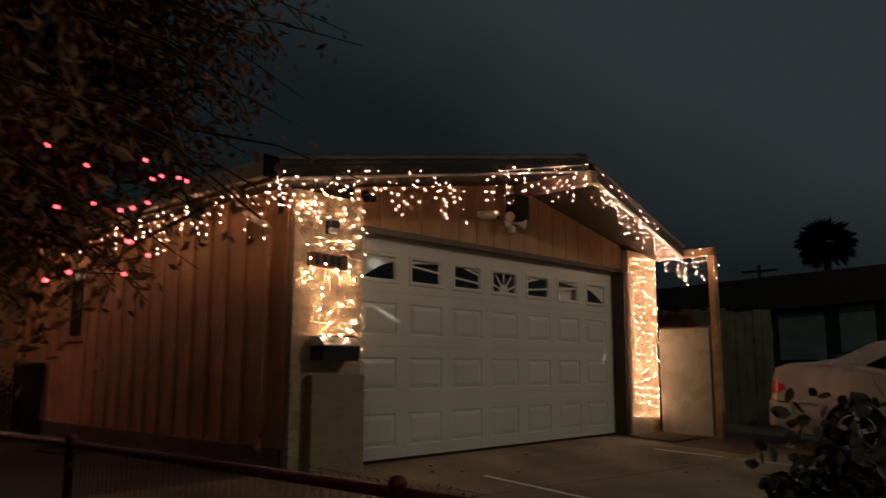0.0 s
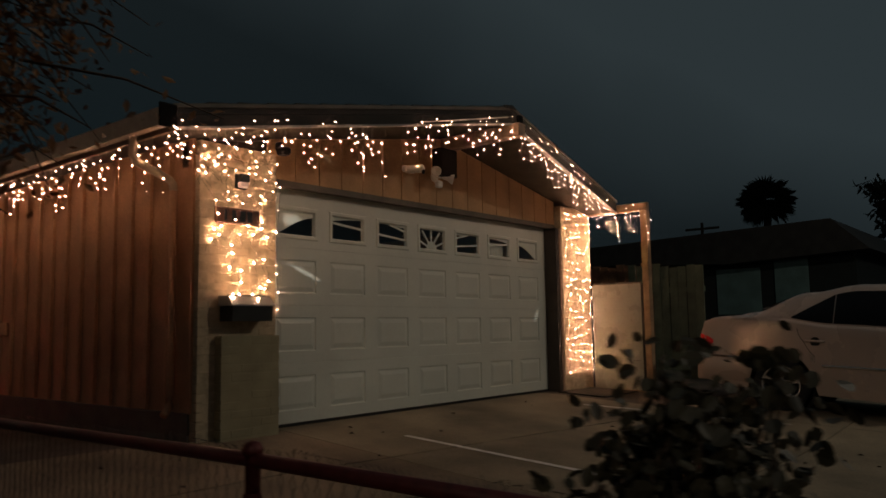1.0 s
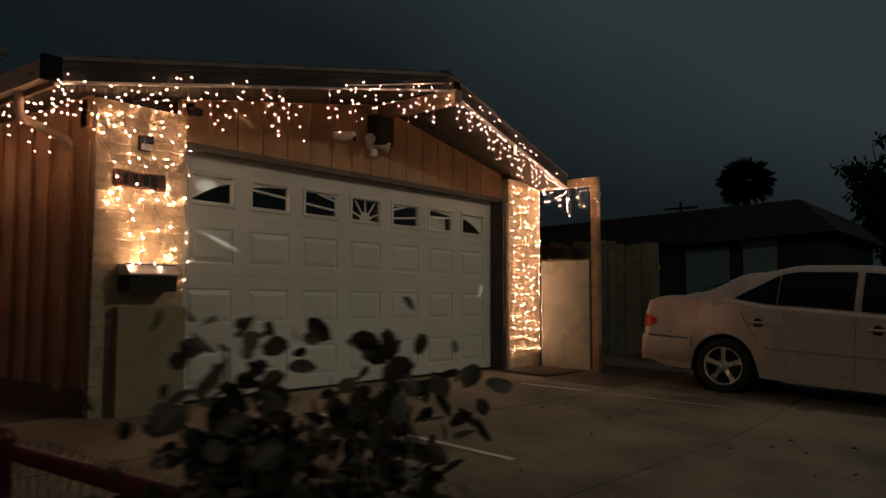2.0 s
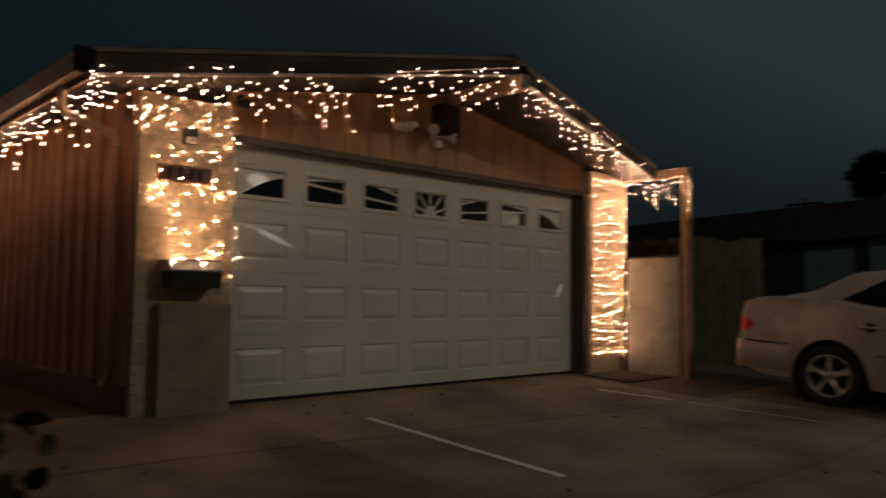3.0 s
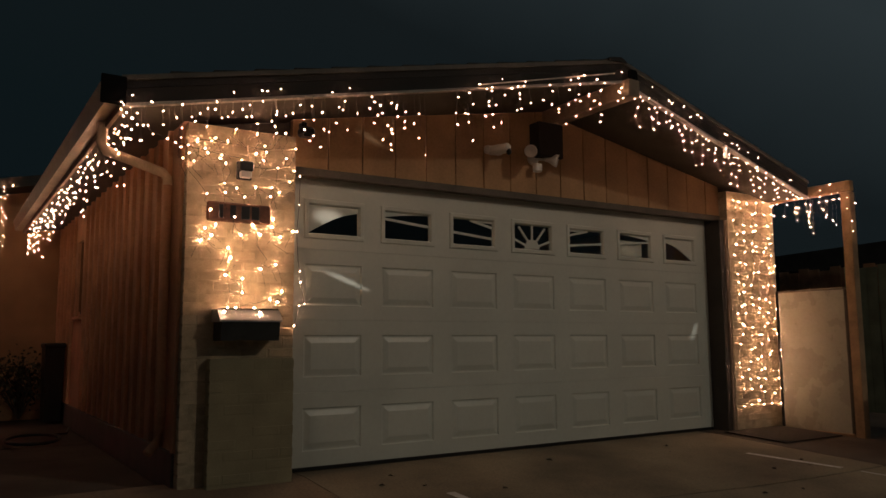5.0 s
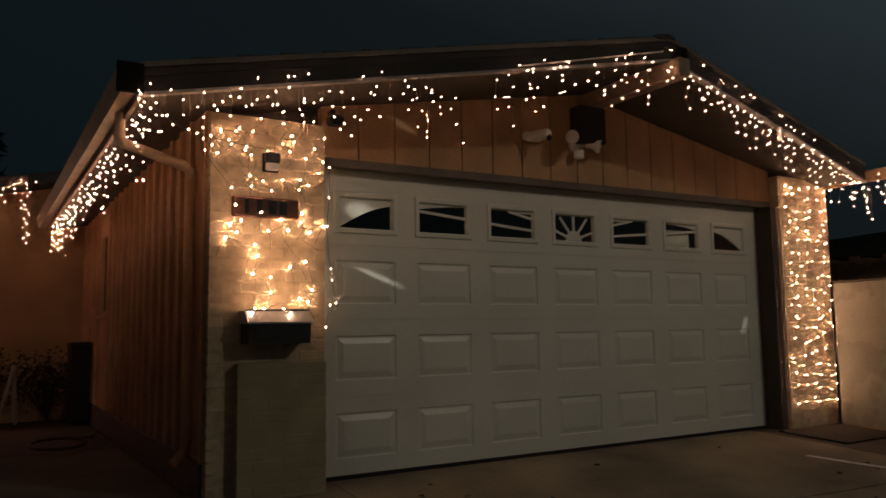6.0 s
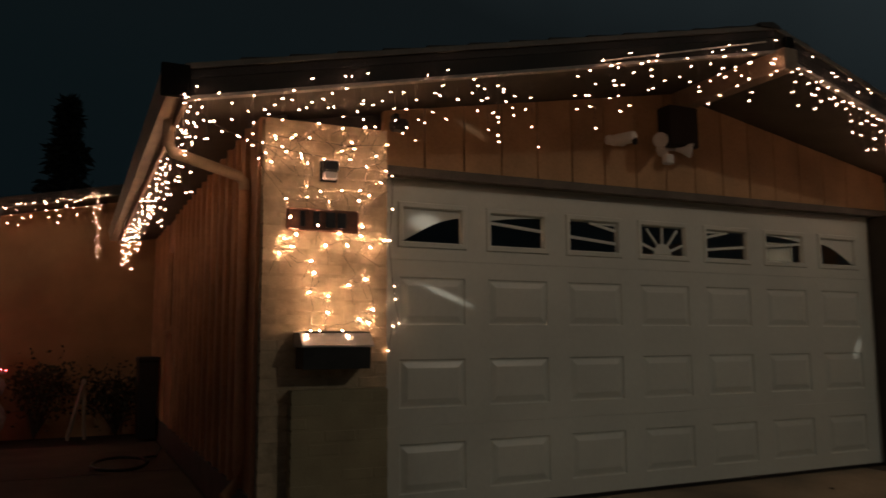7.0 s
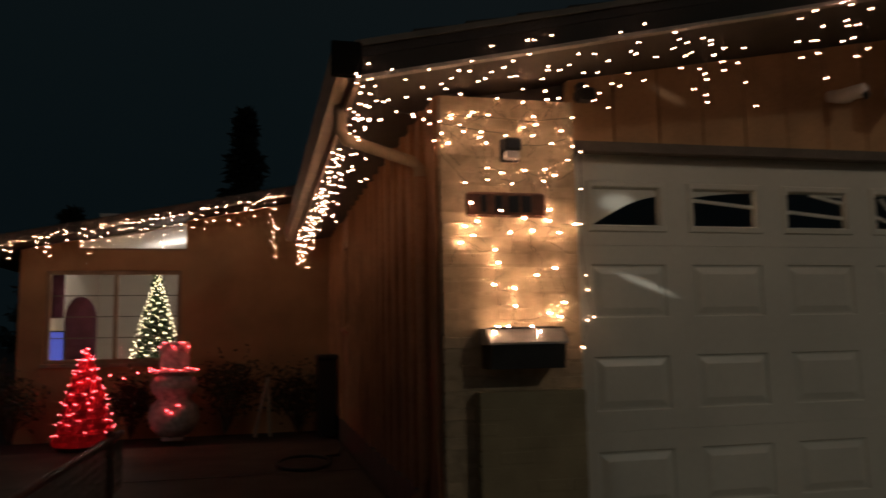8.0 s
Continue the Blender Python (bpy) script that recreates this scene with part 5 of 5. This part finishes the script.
tree("yard_tree", "leafy yard tree with red lights overhanging the low fence", (-5.05, -2.5, -0.22), 1.9, 0.10, ((-4.92, -2.75, 2.50), 1.40), 60, 110000, 0.052, 3, M_LEAF, 1.0, True,
     [(-3.35, -2.8, 2.50), (-3.40, -2.7, 2.25), (-3.50, -2.6, 2.02), (-3.45, -2.8, 2.70), (-3.60, -2.6, 1.86), (-3.55, -2.3, 1.62), (-3.40, -2.6, 2.40)])
RR = random.Random(8)
for lab, spots in (("red light string drooping through the tree's branches", ((-4.2, 1.39), (-4.08, 1.38), (-3.97, 1.4), (-3.92, 1.37), (-3.88, 1.37), (-3.85, 1.37), (-3.88, 1.39))),
                   ("second red light string hanging low in the tree", ((-4.17, 1.25), (-4.07, 1.28), (-4.01, 1.27), (-3.98, 1.28), (-3.94, 1.3), (-4, 1.19), (-3.96, 1.2), (-3.95, 1.16), (-4.18, 1.08), (-4.14, 1.1), (-4, 1.11)))):
    rl = [Vector((x, -3.65 + RR.uniform(-0.05, 0.05), z)) for x, z in spots]
    string(lab, [[Vector((-4.6, -3.2, 2.1))] + rl], rl, ME_BRANCH, M_CABLE, "red light strings")

# ---- decorations in the yard ----
def lit_cone():
    t = thing("lit_tree_ornament", "glowing red cone tree ornament standing in the yard", "ornament")
    c, h, r = Vector((-3.62, 5.35, 0.02)), 1.06, 0.33
    rng = random.Random(4)
    bm = bmesh.new()
    prof = [(r * (1 - f) ** 0.8 * (1 + 0.05 * math.sin(f * 40)), h * f) for f in [k / 18 for k in range(18)]] + [(0.0, h)]
    lathe(bm, prof, 20, Matrix.Translation(c))
    for v in bm.verts:
        v.co += Vector((rng.uniform(-0.015, 0.015), rng.uniform(-0.015, 0.015), 0))
    part("shell", bm, M_REDFAB, t)
    part("base", lathe(bmesh.new(), [(0.30, -0.04), (0.31, 0.0), (0.29, 0.03), (0.0, 0.03)], 20, Matrix.Translation(c)), M_BLACK, t)
    l = []
    for k in range(95):
        f = k / 95
        a = f * 2 * math.pi * 9 + rng.uniform(-0.35, 0.35)
        rr = r * (1 - f) ** 0.8 + 0.014
        l.append(c + Vector((rr * math.cos(a), rr * math.sin(a), 0.06 + (h - 0.06) * f + rng.uniform(-0.03, 0.03))))
    for k in range(26):
        f = (k + 0.5) / 30
        rr = r * (1 - f) ** 0.8 * 0.55
        l.append(c + Vector((rr * math.cos(k * 2.4), rr * math.sin(k * 2.4), 0.10 + (h - 0.15) * f)))
    string("red light string wound round and inside the cone tree ornament", [l[:95]], l, ME_CONE, M_CABLE, "red light strings")


lit_cone()


def snow_figure():
    c = Vector((-2.72, 5.72, 0.0))
    bm = bmesh.new()
    lathe(bm, [(0.0, 0.03), (0.17, 0.04), (0.26, 0.14), (0.29, 0.26), (0.26, 0.38), (0.17, 0.47), (0.24, 0.53), (0.27, 0.62), (0.24, 0.70), (0.16, 0.755), (0.26, 0.76), (0.26, 0.785), (0.17, 0.79), (0.175, 1.10), (0.15, 1.13), (0.0, 1.13)], 24, Matrix.Translation(c))
    box(bm, c.x - 0.12, c.x + 0.12, c.y - 0.10, c.y + 0.10, -0.02, 0.04)
    tagged(mesh_ob("snow_figure", bm, M_WHITEFAB, True), "dim white tinsel snow figure with a tall hat", "ornament")
    pts = []
    for k in range(9):
        a = -math.pi * (0.1 + 0.8 * k / 8)
        pts.append(c + Vector((0.275 * math.cos(a), 0.275 * math.sin(a), 0.80 + 0.012 * (k % 3))))
    for k in range(5):
        a = -math.pi * (0.15 + 0.7 * k / 4)
        pts.append(c + Vector((0.19 * math.cos(a), 0.19 * math.sin(a), 1.07 + 0.05 * (k % 2))))
    for d in ((-0.05, -0.29, 0.35), (0.07, -0.28, 0.40), (0.0, -0.29, 0.32)):
        pts.append(c + Vector(d))
    string("red light string on the snow figure's hat and front", [pts], pts, ME_RED, M_CABLE, "red light strings")


snow_figure()
l = [Vector((-3.40 + 0.072 * k, 5.55, 0.76 - 0.04 * math.sin(k * 0.9))) for k in range(8)]
string("red light string slung between the two ornaments", [l], [p for i, p in enumerate(l) if i % 2 == 0], ME_RED, M_CABLE, "red light strings")


def inner_tree():
    t = thing("christmas_tree", "green lit tree standing inside behind the window", "tree")
    c, h, r = Vector((-3.11, 7.25, 0.45)), 1.60, 0.46
    rng = np.random.default_rng(21)
    leaves, pts = [], []
    for _ in range(2600):
        f = rng.uniform() ** 1.6
        a = rng.uniform(0, 2 * math.pi)
        rr = r * (1 - f) * rng.uniform(0.45, 1.0)
        leaves.append((c.x + rr * math.cos(a), c.y + rr * math.sin(a), c.z + h * f))
    ob = new("foliage", leaf_mesh("foliage", leaves, 0.085, rng, M_PINE, 0.5, 0.3))
    ob.parent = t
    part("trunk", tube(bmesh.new(), [c - Vector((0, 0, 0.47)), c + Vector((0, 0, h * 0.9))], [0.03, 0.01], 8), M_BARK, t)
    for k in range(210):
        f = ((k + 0.5) / 210) ** 1.25
        a = k * 2.4
        rr = r * (1 - f) + 0.02
        pts.append(c + Vector((rr * math.cos(a), rr * math.sin(a), h * f)))
    string("warm light string wound round the indoor tree", [pts[::6]], pts, ME_TREE, M_CABLE, "indoor tree lights", 0.001)


inner_tree()

# side yard clutter
bm = bmesh.new()
for s in (-1, 1):
    tube(bm, [(-1.70 + s * 0.09, 5.45, 0.0), (-1.64, 5.45 + s * 0.02, 0.66)], 0.022, 6)
    tube(bm, [(-1.70 + s * 0.09, 5.75, 0.0), (-1.64, 5.75 + s * 0.02, 0.66)], 0.022, 6)
tube(bm, [(-1.64, 5.40, 0.66), (-1.64, 5.80, 0.66)], 0.024, 6)
tagged(mesh_ob("sawhorse", bm, M_PLANK), "pale wooden sawhorse standing by the wing's wall", "sawhorse")
bm = bmesh.new()
hp = [Vector((-1.35 + (0.24 + 0.015 * math.sin(k)) * math.cos(k * 0.5), 3.2 + 0.42 * math.sin(k * 0.5), 0.014 + 0.004 * (k // 12))) for k in range(40)]
tube(bm, hp + [Vector((-1.0, 3.6, 0.012)), Vector((-0.90, 4.2, 0.012))], 0.012, 6)
tagged(mesh_ob("garden_hose", bm, M_HOSE, True), "dark garden hose coiled on the concrete", "hose")
wb = thing("waste_bin", "dark lidded waste bin against the side wall", "bin")
part("body", prism(bmesh.new(), [(-1.04, 5.30, -0.01), (-0.86, 5.30, -0.01), (-0.84, 5.28, 0.88), (-1.06, 5.28, 0.88)], (0, 0, 0), (0, 0.42, 0)), M_BLACK, wb)
part("lid", boxed(-1.07, -0.83, 5.25, 5.74, 0.88, 0.94, 0.015), M_BLACK, wb)


def low_shrub(c, r, h, seed):
    rng = np.random.default_rng(seed)
    t = thing("low_shrub", "dark rounded shrub against the wing's wall", "shrub", "wall shrubs")
    st, leaves = bmesh.new(), []
    for k in range(16):
        a, rr = rng.uniform(0, 6.28), r * rng.uniform(0.3, 1.0)
        tip = Vector((c[0] + rr * math.cos(a), c[1] + rr * math.sin(a) * 0.6, h * rng.uniform(0.6, 1.0)))
        tube(st, [(c[0], c[1], -0.02), (c[0] * 0.5 + tip.x * 0.5, c[1] * 0.5 + tip.y * 0.5, tip.z * 0.6), tip], [0.012, 0.008, 0.003], 5, cap=False)
        for _ in range(60):
            leaves.append(np.array(tip) + rng.normal(scale=(r * 0.28, r * 0.2, h * 0.2)))
    leaves = [(p[0], p[1], max(0.02, p[2])) for p in leaves]
    part("stem", st, M_BARK, t)
    ob = new("foliage", leaf_mesh("foliage", leaves, 0.06, rng, M_BUSHLEAF, 0.1, 0.6))
    ob.parent = t


low_shrub((-2.15, 6.05), 0.34, 0.72, 31)
low_shrub((-1.25, 6.0), 0.36, 0.62, 32)
low_shrub((-4.55, 6.0), 0.38, 0.70, 33)
low_shrub((-3.25, 6.1), 0.25, 0.55, 34)

# ---- neighbours and distance ----
nb = thing("neighbour_house", "dark teal neighbouring house with a low gable roof", "house")
NX = 21.0
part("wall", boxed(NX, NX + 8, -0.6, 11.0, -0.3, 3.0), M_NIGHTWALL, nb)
for a in ((2.15, 3.55, 1.15, 2.62), (0.72, 1.72, 1.15, 2.85)):
    part("window", boxed(NX - 0.05, NX - 0.002, a[0], a[1], a[2], a[3], 0.01), M_TEAL, nb, "pale teal panel")
bm = bmesh.new()
prism(bm, [(NX - 0.6, -1.1, 2.95), (NX - 0.6, -0.1, 3.92), (NX - 0.6, 12.0, 3.50), (NX - 0.6, 12.0, 3.2), (NX - 0.6, 3.0, 2.75)], (0, 0, 0), (9.0, 0, 0))
part("roof", bm, M_SHINGLE, nb)
far = thing("far_house", "low dark house roof beyond the garage", "house")
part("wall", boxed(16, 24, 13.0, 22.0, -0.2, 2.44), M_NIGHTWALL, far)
part("roof", prism(bmesh.new(), [(15.4, 12.4, 2.45), (20, 12.4, 3.3), (24.6, 12.4, 2.45)], (0, 0, 0), (0, 10.2, 0)), M_SHINGLE, far)


def palm(x, y, zc, r):
    t = thing("palm_tree", "dark fan palm against the night sky", "palm tree")
    part("trunk", tube(bmesh.new(), [(x, y, -0.2), (x + 0.1, y, zc * 0.5), (x, y, zc)], [0.35, 0.28, 0.3], 8), M_BARK, t)
    rng = np.random.default_rng(2)
    verts, faces = [], []
    for k in range(110):
        d = rng.normal(size=3)
        d[2] = d[2] * 0.8 + 0.05
        d /= np.linalg.norm(d)
        s = np.cross(d, (0, 0, 1.0))
        s /= max(1e-6, np.linalg.norm(s))
        up = np.cross(s, d)
        c = np.array((x, y, zc)) + d * r * 0.35
        R1 = r * rng.uniform(0.55, 0.80)
        for j in range(-5, 6):
            a = j * 0.20
            e = d * math.cos(a) + s * math.sin(a)
            n = np.cross(e, up)
            k0 = len(verts)
            droop = np.array((0, 0, -0.12 * r))
            verts += [c, c + e * R1 * 0.6 + n * R1 * 0.055, c + e * R1 + droop, c + e * R1 * 0.6 - n * R1 * 0.055]
            faces += [(k0, k0 + 1, k0 + 2), (k0, k0 + 2, k0 + 3)]
    me = bpy.data.meshes.new("fronds")
    me.from_pydata([tuple(map(float, v)) for v in verts], [], faces)
    me.materials.append(M_FARLEAF)
    ob = new("fronds", me)
    ob.parent = t


palm(62.0, 13.8, 11.0, 2.25)
up = thing("utility_pole", "distant wooden utility pole with a crossarm", "utility pole")
part("pole", tube(bmesh.new(), [(54.0, 16.3, -0.2), (54.0, 16.3, 8.6)], [0.16, 0.11], 8), M_BARK, up)
part("crossarm", boxed(53.93, 54.07, 15.0, 17.6, 8.05, 8.22), M_BARK, up)
tree("far_tree", "tall dark tree beyond the neighbouring house", (46.4, 1.4, -0.2), 4.0, 0.30, ((46.4, 1.4, 6.9), 2.5), 26, 4200, 0.50, 6, M_FARLEAF, 1.55)
tree("far_tree", "dark tree crown beyond the street's end", (46.0, -1.5, -0.2), 3.5, 0.30, ((46.0, -1.5, 5.0), 3.2), 20, 5200, 0.55, 7, M_FARLEAF, 1.1)


def conifer(x, y, h, r, seed):
    t = thing("conifer", "dark pointed conifer behind the house", "tree", "conifers behind the house")
    rng = np.random.default_rng(seed)
    part("trunk", tube(bmesh.new(), [(x, y, -0.2), (x, y, h)], [0.22, 0.03], 8), M_BARK, t)
    leaves = []
    for _ in range(5200):
        f = rng.uniform() ** 1.5
        a = rng.uniform(0, 6.28)
        rr = r * (1 - f) ** 0.8 * rng.uniform(0.3, 1.0) * (0.75 + 0.25 * math.sin(f * 34))
        leaves.append((x + rr * math.cos(a), y + rr * math.sin(a), 1.2 + (h - 1.2) * f))
    ob = new("foliage", leaf_mesh("foliage", leaves, 0.45, rng, M_FARLEAF, 0.4, 0.35))
    ob.parent = t


conifer(-2.2, 24.0, 9.3, 2.0, 41)
conifer(-8.5, 27.0, 6.0, 2.6, 42)

# fallen leaves on the concrete
rng = np.random.default_rng(77)
lit = []
for _ in range(60):
    a, b = rng.uniform(-2.6, 4.5), rng.uniform(-5.2, -0.2)
    lit.append((a, b, ground_z(a, b) + 0.006))
me = leaf_mesh("leaf_litter", lit, 0.055, rng, M_POT, 0.0, 0.6)
for k, v in enumerate(me.vertices):
    v.co.z = lit[k // 4][2] + (0.012 if k % 2 else 0.0)
tagged(new("leaf_litter", me), "dry brown leaves scattered on the concrete", "leaves", kind="stuff")
